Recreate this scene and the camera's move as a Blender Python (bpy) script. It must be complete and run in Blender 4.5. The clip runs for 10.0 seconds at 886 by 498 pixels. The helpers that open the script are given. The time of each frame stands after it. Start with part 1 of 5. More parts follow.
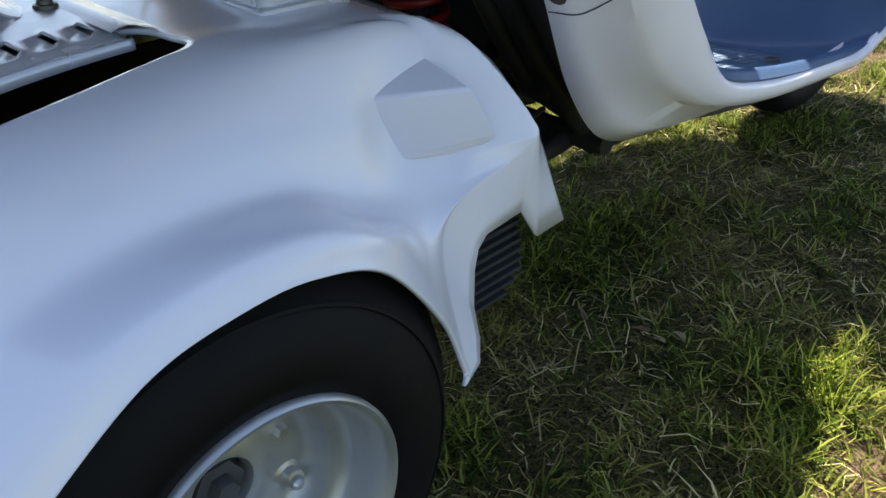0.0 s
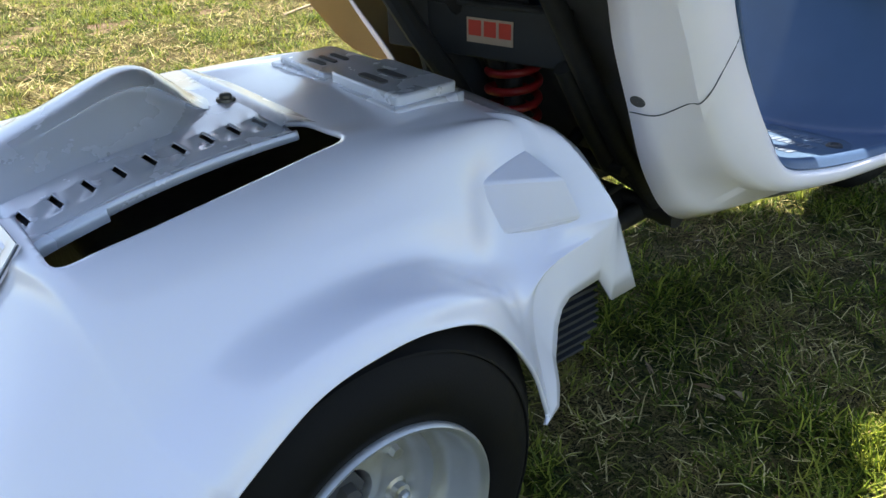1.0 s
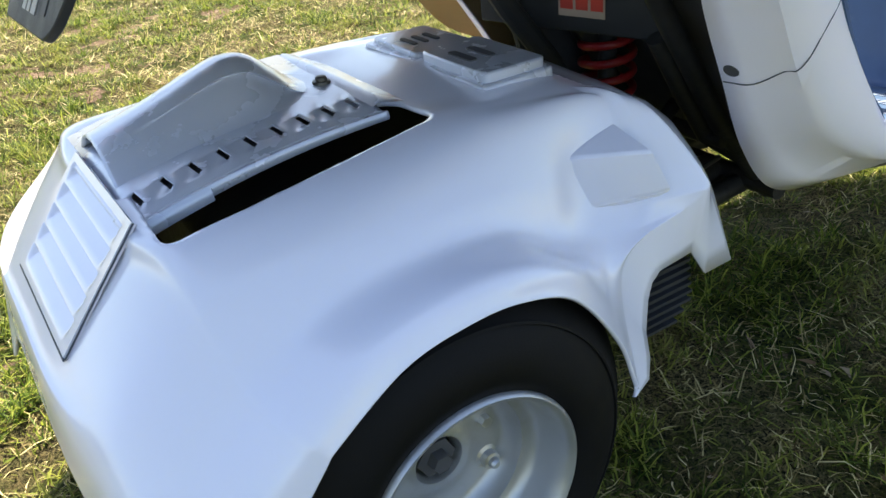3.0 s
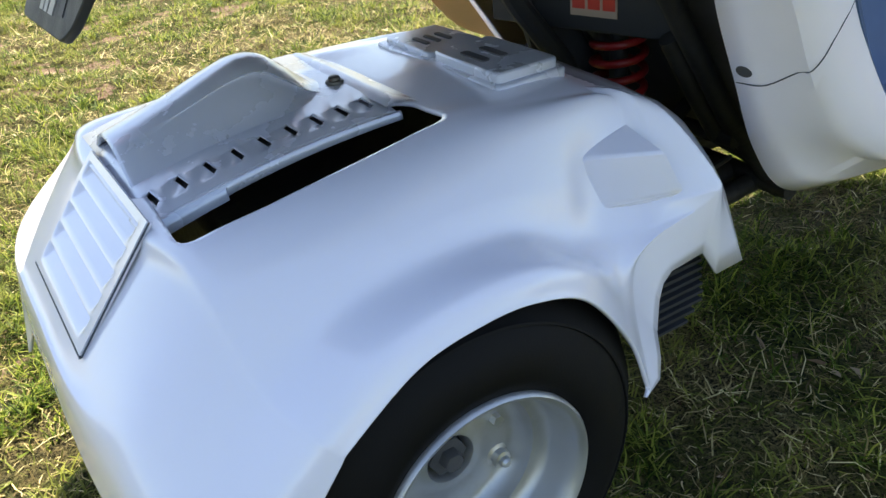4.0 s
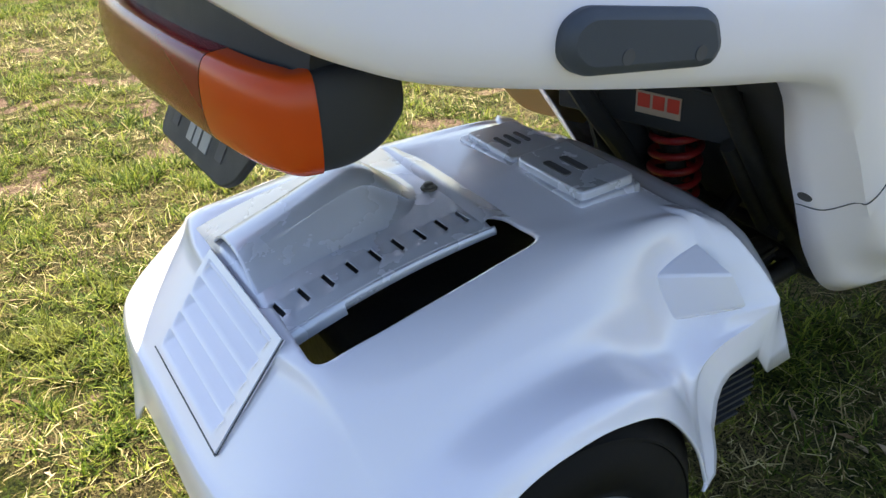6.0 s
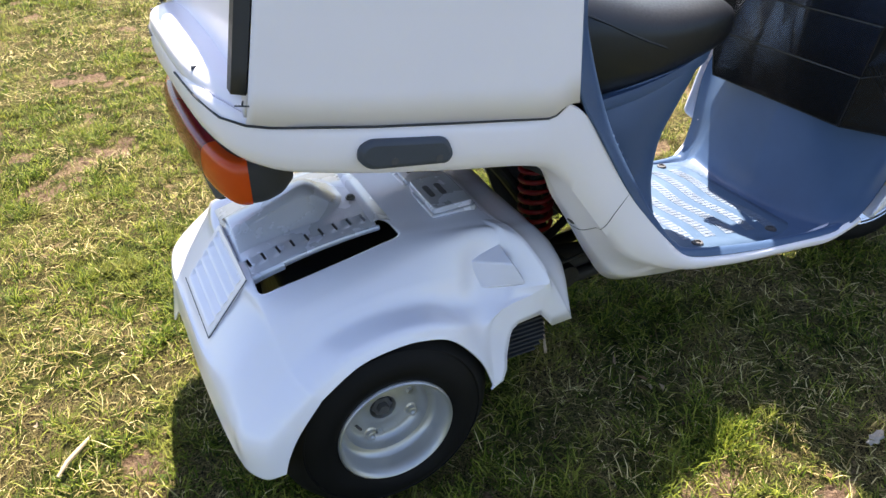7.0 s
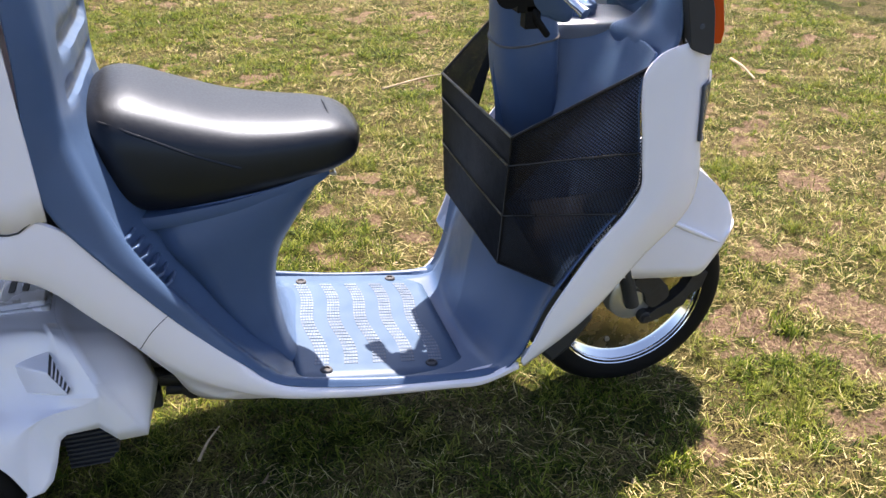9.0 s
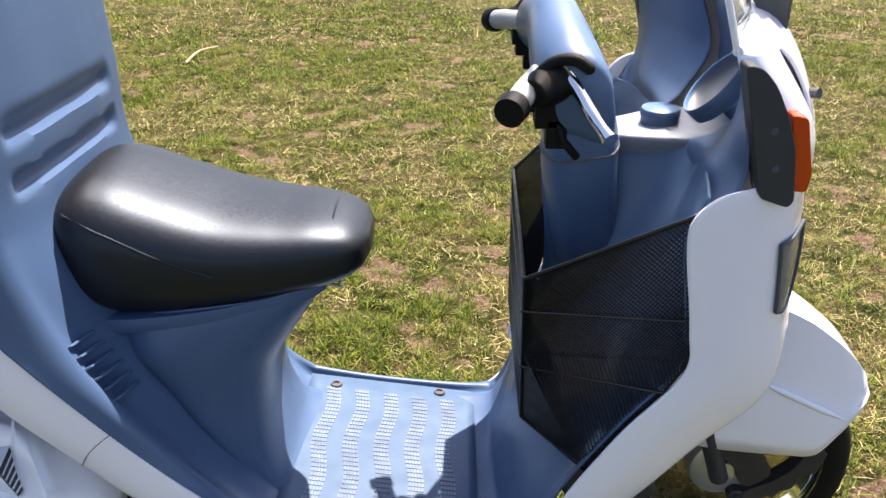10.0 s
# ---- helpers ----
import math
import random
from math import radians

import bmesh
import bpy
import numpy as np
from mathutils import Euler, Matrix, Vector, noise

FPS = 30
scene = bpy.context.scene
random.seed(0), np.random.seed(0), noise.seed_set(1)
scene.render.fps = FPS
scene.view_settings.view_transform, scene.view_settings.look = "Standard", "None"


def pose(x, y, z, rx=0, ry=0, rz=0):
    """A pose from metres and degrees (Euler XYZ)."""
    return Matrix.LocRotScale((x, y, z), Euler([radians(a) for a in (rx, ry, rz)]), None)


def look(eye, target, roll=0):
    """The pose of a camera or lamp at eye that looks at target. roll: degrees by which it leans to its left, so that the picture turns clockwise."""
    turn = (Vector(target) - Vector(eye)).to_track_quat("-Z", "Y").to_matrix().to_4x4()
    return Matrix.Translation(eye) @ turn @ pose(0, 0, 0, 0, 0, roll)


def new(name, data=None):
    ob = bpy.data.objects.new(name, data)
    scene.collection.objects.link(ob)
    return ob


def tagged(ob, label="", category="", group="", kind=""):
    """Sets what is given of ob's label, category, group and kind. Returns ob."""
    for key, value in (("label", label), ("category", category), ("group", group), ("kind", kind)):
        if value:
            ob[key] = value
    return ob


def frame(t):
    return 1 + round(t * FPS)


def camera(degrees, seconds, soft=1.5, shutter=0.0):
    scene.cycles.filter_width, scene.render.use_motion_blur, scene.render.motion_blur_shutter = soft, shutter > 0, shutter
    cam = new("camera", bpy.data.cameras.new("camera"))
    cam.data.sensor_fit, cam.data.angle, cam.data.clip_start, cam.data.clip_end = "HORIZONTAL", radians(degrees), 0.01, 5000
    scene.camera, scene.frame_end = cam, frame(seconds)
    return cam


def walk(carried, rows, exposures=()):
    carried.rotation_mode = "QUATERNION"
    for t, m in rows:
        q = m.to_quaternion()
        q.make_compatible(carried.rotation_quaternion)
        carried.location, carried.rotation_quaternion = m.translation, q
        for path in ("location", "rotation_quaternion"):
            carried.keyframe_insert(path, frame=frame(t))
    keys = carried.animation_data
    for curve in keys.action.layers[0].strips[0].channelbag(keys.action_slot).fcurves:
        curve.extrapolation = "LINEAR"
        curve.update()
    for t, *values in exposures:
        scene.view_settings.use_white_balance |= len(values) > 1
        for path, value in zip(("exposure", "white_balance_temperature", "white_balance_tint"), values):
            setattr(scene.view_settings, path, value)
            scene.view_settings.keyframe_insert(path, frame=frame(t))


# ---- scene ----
cam = camera(56.2, 10.0)
PATH = [
    (0, (-0.171, -0.616, 0.606), (1.044, 0.597, -0.42), -0.7),
    (0.5, (-0.241, -0.662, 0.669), (0.989, 0.593, -0.287), 0.2),
    (1, (-0.261, -0.676, 0.682), (0.87, 0.685, -0.248), -0.5),
    (1.5, (-0.266, -0.692, 0.684), (0.779, 0.742, -0.238), -1.8),
    (2, (-0.273, -0.692, 0.688), (0.698, 0.788, -0.244), -3.3),
    (2.5, (-0.259, -0.699, 0.688), (0.671, 0.793, -0.266), -4.4),
    (3.8, (-0.256, -0.697, 0.693), (0.634, 0.797, -0.293), -5.2),
    (4, (-0.261, -0.697, 0.694), (0.628, 0.803, -0.286), -5.0),
    (4.5, (-0.27, -0.691, 0.702), (0.623, 0.816, -0.261), -4.0),
    (5, (-0.292, -0.683, 0.701), (0.62, 0.82, -0.255), -3.0),
    (5.5, (-0.338, -0.655, 0.7), (0.601, 0.849, -0.226), -2.7),
    (6, (-0.331, -0.664, 0.834), (0.548, 0.822, -0.175), -2.7),
    (6.2, (-0.336, -0.763, 0.942), (0.498, 0.688, -0.154), -2.0),
    (7.3, (-0.322, -1.331, 1.205), (0.302, 0.234, 0.128), -0.4),
    (7.5, (-0.247, -1.41, 1.225), (0.302, 0.195, 0.166), 0.1),
    (8, (0.003, -1.515, 1.254), (0.378, 0.171, 0.245), -0.8),
    (8.5, (0.252, -1.513, 1.221), (0.637, 0.181, 0.23), -1.3),
    (9, (0.552, -1.411, 1.233), (1.045, 0.258, 0.248), 0.9),
    (9.2, (0.668, -1.366, 1.25), (1.055, 0.327, 0.258), 1.1),
    (9.5, (0.791, -1.327, 1.243), (0.971, 0.41, 0.268), 0.2),
    (10, (0.927, -1.161, 1.258), (0.9, 0.612, 0.334), -0.6),
]
walk(cam, [(t, look(eye, target, roll)) for t, eye, target, roll in PATH], [(0.0, 1.74, 7000, 10), (1.0, 2.02, 7000, 10), (2.0, 2.02, 7000, 11), (5.5, 1.97, 7000, 11), (6.2, 1.96, 7000, 13), (8.0, 1.90, 7000, 15), (8.5, 1.92, 7000, 17), (9.0, 1.76, 7000, 20), (10.0, 1.64, 7000, 18)])

# ---- world and light ----
SUN_WAY = Vector((0.275, 0.485, 1.0)).normalized()
sun = new("sun", bpy.data.lights.new("sun", "SUN"))
sun.data.energy, sun.data.angle, sun.data.color = 5.0, radians(0.53), (1.0, 0.95, 0.86)
sun.matrix_world = look(SUN_WAY * 20, (0, 0, 0))
world = bpy.data.worlds.new("world")
scene.world = world
world.use_nodes = True
wn = world.node_tree.nodes
sky = wn.new("ShaderNodeTexSky")
sky.sky_type, sky.sun_disc = "NISHITA", False
sky.sun_elevation = math.asin(SUN_WAY.z)
sky.sun_rotation = math.atan2(SUN_WAY.x, SUN_WAY.y)
world.node_tree.links.new(sky.outputs[0], wn["Background"].inputs[0])
wn["Background"].inputs[1].default_value = 0.088

# ---- materials ----


def material(name, base, rough=0.5, metal=0.0, vary=0.06, scale=40.0, bump=0.0, bump_scale=300.0, coat=0.0, dirt=None, dirt_amount=0.0, dirt_scale=6.0, spec=0.5, uneven=0.07):
    """A surface with two scales of variation, fine relief and, if asked, patches of dirt."""
    m = bpy.data.materials.new(name)
    m.use_nodes = True
    n, l = m.node_tree.nodes, m.node_tree.links
    b = n["Principled BSDF"]
    b.inputs["Metallic"].default_value = metal
    b.inputs["Coat Weight"].default_value = coat
    b.inputs["Specular IOR Level"].default_value = spec
    b.inputs["Coat Roughness"].default_value = 0.06
    co = n.new("ShaderNodeTexCoord")
    fine = n.new("ShaderNodeTexNoise")
    fine.inputs["Scale"].default_value, fine.inputs["Detail"].default_value = scale, 6
    big = n.new("ShaderNodeTexNoise")
    big.inputs["Scale"].default_value, big.inputs["Detail"].default_value = scale / 9, 3
    both = n.new("ShaderNodeMath")
    both.operation = "MULTIPLY"
    for t in (fine, big):
        l.new(co.outputs["Object"], t.inputs["Vector"])
    l.new(fine.outputs[0], both.inputs[0])
    l.new(big.outputs[0], both.inputs[1])
    ramp = n.new("ShaderNodeMapRange")
    ramp.inputs[1].default_value, ramp.inputs[2].default_value = 0.12, 0.40
    ramp.inputs[3].default_value, ramp.inputs[4].default_value = 1 - vary, 1 + vary
    l.new(both.outputs[0], ramp.inputs[0])
    tone = n.new("ShaderNodeVectorMath")
    tone.operation = "SCALE"
    tone.inputs[0].default_value = base
    l.new(ramp.outputs[0], tone.inputs["Scale"])
    colour = tone.outputs[0]
    if dirt:
        d = n.new("ShaderNodeTexNoise")
        d.inputs["Scale"].default_value, d.inputs["Detail"].default_value, d.inputs["Roughness"].default_value = dirt_scale, 8, 0.7
        l.new(co.outputs["Object"], d.inputs["Vector"])
        r = n.new("ShaderNodeMapRange")
        r.inputs[1].default_value, r.inputs[2].default_value = 0.52, 0.75
        r.inputs[3].default_value, r.inputs[4].default_value = 0, dirt_amount
        l.new(d.outputs[0], r.inputs[0])
        mix = n.new("ShaderNodeMix")
        mix.data_type = "RGBA"
        l.new(r.outputs[0], mix.inputs[0])
        l.new(colour, mix.inputs[6])
        mix.inputs[7].default_value = (*dirt, 1)
        colour = mix.outputs[2]
    l.new(colour, b.inputs["Base Color"])
    rr = n.new("ShaderNodeMapRange")
    rr.inputs[1].default_value, rr.inputs[2].default_value = 0.3, 0.7
    rr.inputs[3].default_value, rr.inputs[4].default_value = max(rough - uneven, 0.02), rough + uneven
    l.new(fine.outputs[0], rr.inputs[0])
    l.new(rr.outputs[0], b.inputs["Roughness"])
    if bump:
        g = n.new("ShaderNodeTexNoise")
        g.inputs["Scale"].default_value, g.inputs["Detail"].default_value = bump_scale, 4
        l.new(co.outputs["Object"], g.inputs["Vector"])
        bp = n.new("ShaderNodeBump")
        bp.inputs["Strength"].default_value, bp.inputs["Distance"].default_value = bump, 0.002
        l.new(g.outputs[0], bp.inputs["Height"])
        l.new(bp.outputs[0], b.inputs["Normal"])
    return m


def grassy(name, low, mid, high, translucent=0.35, rough=0.55, patchy=None):
    """Leaves: each blade its own tone, with light coming through."""
    m = bpy.data.materials.new(name)
    m.use_nodes = True
    n, l = m.node_tree.nodes, m.node_tree.links
    b = n["Principled BSDF"]
    b.inputs["Roughness"].default_value = rough
    b.inputs["Specular IOR Level"].default_value = 0.18
    geo = n.new("ShaderNodeNewGeometry")
    ramp = n.new("ShaderNodeValToRGB")
    ramp.color_ramp.elements[0].color, ramp.color_ramp.elements[1].color = (*low, 1), (*high, 1)
    e = ramp.color_ramp.elements.new(0.55)
    e.color = (*mid, 1)
    l.new(geo.outputs["Random Per Island"], ramp.inputs[0])
    colour = ramp.outputs[0]
    if patchy:
        co = n.new("ShaderNodeTexCoord")
        t = n.new("ShaderNodeTexNoise")
        t.inputs["Scale"].default_value, t.inputs["Detail"].default_value, t.inputs["Roughness"].default_value = 3.4, 7, 0.72
        l.new(co.outputs["Object"], t.inputs["Vector"])
        r = n.new("ShaderNodeMapRange")
        r.inputs[1].default_value, r.inputs[2].default_value, r.inputs[4].default_value = 0.50, 0.66, 0.6
        l.new(t.outputs[0], r.inputs[0])
        mx = n.new("ShaderNodeMix")
        mx.data_type = "RGBA"
        l.new(r.outputs[0], mx.inputs[0])
        l.new(colour, mx.inputs[6])
        mx.inputs[7].default_value = (*patchy, 1)
        colour = mx.outputs[2]
    l.new(colour, b.inputs["Base Color"])
    tr = n.new("ShaderNodeBsdfTranslucent")
    l.new(colour, tr.inputs[0])
    mix = n.new("ShaderNodeMixShader")
    mix.inputs[0].default_value = translucent
    l.new(b.outputs[0], mix.inputs[1])
    l.new(tr.outputs[0], mix.inputs[2])
    l.new(mix.outputs[0], n["Material Output"].inputs[0])
    return m


def earth(name):
    """Reddish soil under matted thatch: pale fibres, dark gaps and moss, in patches."""
    m = bpy.data.materials.new(name)
    m.use_nodes = True
    n, l = m.node_tree.nodes, m.node_tree.links
    b = n["Principled BSDF"]
    b.inputs["Roughness"].default_value = 0.95
    b.inputs["Specular IOR Level"].default_value = 0.15
    co = n.new("ShaderNodeTexCoord")

    def cloud(scale, lo, hi, detail=8, rough=0.65, warp=0.0):
        t = n.new("ShaderNodeTexNoise")
        t.inputs["Scale"].default_value, t.inputs["Detail"].default_value, t.inputs["Roughness"].default_value = scale, detail, rough
        t.inputs["Distortion"].default_value = warp
        l.new(co.outputs["Object"], t.inputs["Vector"])
        r = n.new("ShaderNodeMapRange")
        r.inputs[1].default_value, r.inputs[2].default_value = lo, hi
        l.new(t.outputs[0], r.inputs[0])
        return r.outputs[0]

    def blend(f, below, above):
        mix = n.new("ShaderNodeMix")
        mix.data_type = "RGBA"
        l.new(f, mix.inputs[0])
        for k, c in ((6, below), (7, above)):
            if isinstance(c, tuple):
                mix.inputs[k].default_value = (*c, 1)
            else:
                l.new(c, mix.inputs[k])
        return mix.outputs[2]

    thatch = blend(cloud(170, .42, .62, 6, .7, 1.5), (0.014, 0.011, 0.004), (0.32, 0.26, 0.105))
    mossy = blend(cloud(120, .40, .62, 6, .7, 1.0), (0.008, 0.014, 0.002), (0.10, 0.12, 0.014))
    soil = blend(cloud(95, .36, .66, 9, .75), (0.085, 0.048, 0.028), (0.50, 0.335, 0.225))
    out = blend(cloud(4.6, .44, .58, 5, .6), thatch, mossy)
    mask = n.new("ShaderNodeAttribute")
    mask.attribute_name = "bare"
    ragged = n.new("ShaderNodeMath")
    ragged.operation = "MULTIPLY_ADD"
    l.new(cloud(26, .25, .75, 6, .7), ragged.inputs[0])
    ragged.inputs[1].default_value = 0.9
    l.new(mask.outputs["Fac"], ragged.inputs[2])
    edge = n.new("ShaderNodeMapRange")
    edge.inputs[1].default_value, edge.inputs[2].default_value = 0.85, 1.15
    l.new(ragged.outputs[0], edge.inputs[0])
    out = blend(edge.outputs[0], out, soil)
    l.new(out, b.inputs["Base Color"])
    bp = n.new("ShaderNodeBump")
    bp.inputs["Strength"].default_value, bp.inputs["Distance"].default_value = 1.0, 0.02
    l.new(cloud(110, .3, .7, 8, .7, 1.0), bp.inputs["Height"])
    l.new(bp.outputs[0], b.inputs["Normal"])
    return m


def glass(name, tint, rough=0.05, through_part=0.6):
    """Coloured lamp plastic: glossy, partly clear."""
    m = bpy.data.materials.new(name)
    m.use_nodes = True
    b = m.node_tree.nodes["Principled BSDF"]
    b.inputs["Base Color"].default_value = (*tint, 1)
    b.inputs["Roughness"].default_value = rough
    b.inputs["Transmission Weight"].default_value = through_part
    b.inputs["IOR"].default_value = 1.45
    b.inputs["Specular IOR Level"].default_value = 0.35 if through_part == 0 else 0.5
    return m


PEARL = material("pearl_white_paint", (0.775, 0.775, 0.86), 0.22, 0, 0.012, 12, coat=0.6, uneven=0.012)
COVER = material("satin_silver_white_paint", (0.62, 0.635, 0.70), 0.27, 0.28, 0.012, 18, coat=0.3, uneven=0.015)
WHITE = material("aged_white_plastic", (0.83, 0.80, 0.87), 0.34, 0, 0.02, 10, bump=0.02, bump_scale=900, coat=0.15, dirt=(0.66, 0.63, 0.60), dirt_amount=0.12, dirt_scale=5, uneven=0.03)
BLUE = material("blue_plastic", (0.054, 0.098, 0.188), 0.36, 0, 0.05, 20, bump=0.05, bump_scale=1200, dirt=(0.072, 0.12, 0.215), dirt_amount=0.25, dirt_scale=7, spec=0.32)
FLOOR_BLUE = material("worn_blue_floor_plastic", (0.062, 0.108, 0.182), 0.40, 0, 0.08, 30, bump=0.04, bump_scale=800, dirt=(0.095, 0.135, 0.20), dirt_amount=0.3, dirt_scale=10, spec=0.3)
STUD = material("worn_pale_stud_tops", (0.125, 0.165, 0.23), 0.45, 0, 0.35, 60)
# Paler copy of the blue plastic, with the deck's sunlight in its colour.
DECK = material("sunlit_blue_plastic", (0.150, 0.170, 0.215), 0.40, 0, 0.06, 30, bump=0.04, bump_scale=800, spec=0.3)
# The base's brown tint is the soil's reflection put into the colour.
DISC = material("soil_tinted_disc", (0.42, 0.37, 0.30), 0.26, 1.0, 0.10, 40, dirt=(0.16, 0.12, 0.09), dirt_amount=0.5, dirt_scale=9)
DARK = material("dark_grey_plastic", (0.030, 0.032, 0.036), 0.55, 0, 0.12, 40, bump=0.15, bump_scale=900, spec=0.3)
SLATE = material("slate_grey_plastic", (0.050, 0.060, 0.078), 0.5, 0, 0.08, 40, bump=0.1, bump_scale=900, spec=0.35)
BLACK = material("black_frame_paint", (0.085, 0.085, 0.090), 0.6, 0, 0.3, 30, dirt=(0.02, 0.017, 0.014), dirt_amount=0.4, dirt_scale=15, spec=0.2)
GREASE = material("greasy_black_castings", (0.022, 0.022, 0.023), 0.55, 0, 0.4, 40, bump=0.4, bump_scale=120, dirt=(0.05, 0.04, 0.03), dirt_amount=0.35, dirt_scale=22, spec=0.3)
RUBBER = material("tyre_rubber", (0.0065, 0.0065, 0.007), 0.62, 0, 0.25, 25, bump=0.1, bump_scale=500, dirt=(0.012, 0.011, 0.010), dirt_amount=0.3, dirt_scale=8, spec=0.13)
LEATHER = material("black_seat_vinyl", (0.007, 0.007, 0.008), 0.43, 0, 0.15, 240, bump=0.022, bump_scale=420, coat=0.0, spec=0.5)
SILVER = material("silver_rim_paint", (0.46, 0.47, 0.48), 0.40, 0.7, 0.06, 30, dirt=(0.30, 0.27, 0.22), dirt_amount=0.45, dirt_scale=14)
STEEL = material("zinc_steel", (0.55, 0.55, 0.54), 0.35, 0.9, 0.15, 60)
RUSTY = material("dull_bolt_steel", (0.16, 0.15, 0.13), 0.5, 0.8, 0.3, 90)
CHROME = material("polished_alloy", (0.80, 0.80, 0.80), 0.07, 1.0, 0.03, 30, dirt=(0.4, 0.36, 0.3), dirt_amount=0.25, dirt_scale=10)
RED = material("red_spring_paint", (0.30, 0.010, 0.014), 0.4, 0, 0.1, 50, coat=0.1)
STICKER_RED = material("sticker_red", (0.55, 0.055, 0.035), 0.4)
STICKER_PALE = material("sticker_pale", (0.42, 0.33, 0.26), 0.4)
# Tan of sunlight through thin white plastic is put into this colour.
TAN = grassy("sunlit_thin_plastic", (0.62, 0.46, 0.22), (0.64, 0.48, 0.24), (0.66, 0.5, 0.26), 0.55, 0.5)
ORANGE = glass("orange_lens", (0.50, 0.060, 0.008), 0.22, 0.0)
LENS_RED = glass("red_lens", (0.17, 0.004, 0.010), 0.20, 0.0)
CLEAR = glass("clear_lens", (0.85, 0.87, 0.88), 0.05, 0.85)
SCREEN = glass("windscreen_acrylic", (0.95, 0.96, 0.96), 0.0, 1.0)
MESH_BLACK = material("black_coated_wire", (0.006, 0.006, 0.007), 0.45, 0, 0.2, 60, spec=0.3)
PALE_GREY = material("pale_grey_grip", (0.27, 0.28, 0.285), 0.42, 0, 0.08, 60, bump=0.2, bump_scale=500)
GROUND = earth("lawn_soil")
GRASS = grassy("grass_blades", (0.012, 0.026, 0.003), (0.094, 0.150, 0.012), (0.345, 0.375, 0.055), 0.45, patchy=(0.30, 0.265, 0.075))
STRAW = grassy("dry_straw", (0.060, 0.038, 0.013), (0.28, 0.22, 0.080), (0.70, 0.61, 0.30), 0.25, 0.7)
WOOD = material("weathered_stick", (0.40, 0.31, 0.20), 0.85, 0, 0.3, 60, bump=0.5, bump_scale=200)
LEATHER.node_tree.nodes["Principled BSDF"].inputs["Specular Tint"].default_value = (0.66, 0.80, 1.0, 1)
# Metallic copy of the black wire, made to glint on the sunlit stays.
GLINT_WIRE = material("glinting_black_wire", (0.035, 0.035, 0.035), 0.34, 1.0, 0.2, 60)
LITTER = grassy("leaf_litter", (0.07, 0.038, 0.018), (0.20, 0.125, 0.06), (0.42, 0.33, 0.22), 0.1, 0.7)
STONE = material("pale_stone", (0.24, 0.225, 0.20), 0.85, 0, 0.25, 40, bump=0.5, bump_scale=120)

# ---- building tools ----


body_lean = [0.0]


def part(name, bm, mat, parent=None, label="", smooth=35, bevel=0.0, solid=0.0, kind=""):
    """Links a bmesh as one mesh object."""
    me = bpy.data.meshes.new(name)
    for v in bm.verts:
        v.co.z -= body_lean[0] * (v.co.y + .22)
    bmesh.ops.remove_doubles(bm, verts=bm.verts, dist=1e-5)
    bmesh.ops.recalc_face_normals(bm, faces=bm.faces)
    bm.to_mesh(me)
    bm.free()
    for m in mat if isinstance(mat, (list, tuple)) else (mat,):
        me.materials.append(m)
    ob = new(name, me)
    ob.parent = parent
    if solid:
        s = ob.modifiers.new("thickness", "SOLIDIFY")
        s.thickness, s.offset = solid, -1
    if bevel:
        b = ob.modifiers.new("bevel", "BEVEL")
        b.width, b.segments, b.limit_method, b.angle_limit = bevel, 2, "ANGLE", radians(40)
    if smooth:
        me.polygons.foreach_set("use_smooth", [True] * len(me.polygons))
        me.set_sharp_from_angle(angle=radians(smooth))
    return tagged(ob, label, kind=kind)


def thing(name, label, category, at=(0, 0, 0)):
    ob = new(name)
    ob.empty_display_size = 0.1
    ob.location = at
    return tagged(ob, label, category)


def spline(points, m):
    """m places along a smooth curve through the points (any dimension)."""
    p = np.asarray(points, float)
    p = np.concatenate([[2 * p[0] - p[1]], p, [2 * p[-1] - p[-2]]])
    u = np.linspace(0, len(p) - 3 - 1e-9, m)
    i = u.astype(int)
    f = (u - i).reshape((-1,) + (1,) * (p.ndim - 1))
    a, b, c, d = p[i], p[i + 1], p[i + 2], p[i + 3]
    return 0.5 * (2 * b + (c - a) * f + (2 * a - 5 * b + 4 * c - d) * f ** 2 + (3 * b - a - 3 * c + d) * f ** 3)


def net(rails, nu, nv):
    """A smooth surface through rails of equal station counts: an array of nu x nv places."""
    along = np.stack([spline(r, nu) for r in rails])
    return spline(along, nv).transpose(1, 0, 2)


def skin(bm, p, skip=None, close=False, hole=None):
    """Quads over an array of places."""
    nu, nv = p.shape[:2]
    v = [[bm.verts.new(p[i, j]) for j in range(nv)] for i in range(nu)]
    for i in range(nu - 1):
        for j in range(nv if close else nv - 1):
            k = (j + 1) % nv
            if skip is not None and skip(p[i:i + 2, [j, k]].mean(axis=(0, 1))):
                continue
            if hole and hole[0] <= i < hole[1] and hole[2] <= j < hole[3]:
                continue
            bm.faces.new((v[i][j], v[i + 1][j], v[i + 1][k], v[i][k]))
    return v


def mirror_y(p):
    return (p * np.array((1, -1, 1)))[:, ::-1]


def box(bm, lo, hi, m=Matrix()):
    v = [bm.verts.new(m @ Vector((x, y, z))) for x in (lo[0], hi[0]) for y in (lo[1], hi[1]) for z in (lo[2], hi[2])]
    for f in ((0, 1, 3, 2), (4, 6, 7, 5), (0, 4, 5, 1), (2, 3, 7, 6), (0, 2, 6, 4), (1, 5, 7, 3)):
        bm.faces.new([v[i] for i in f])
    return v


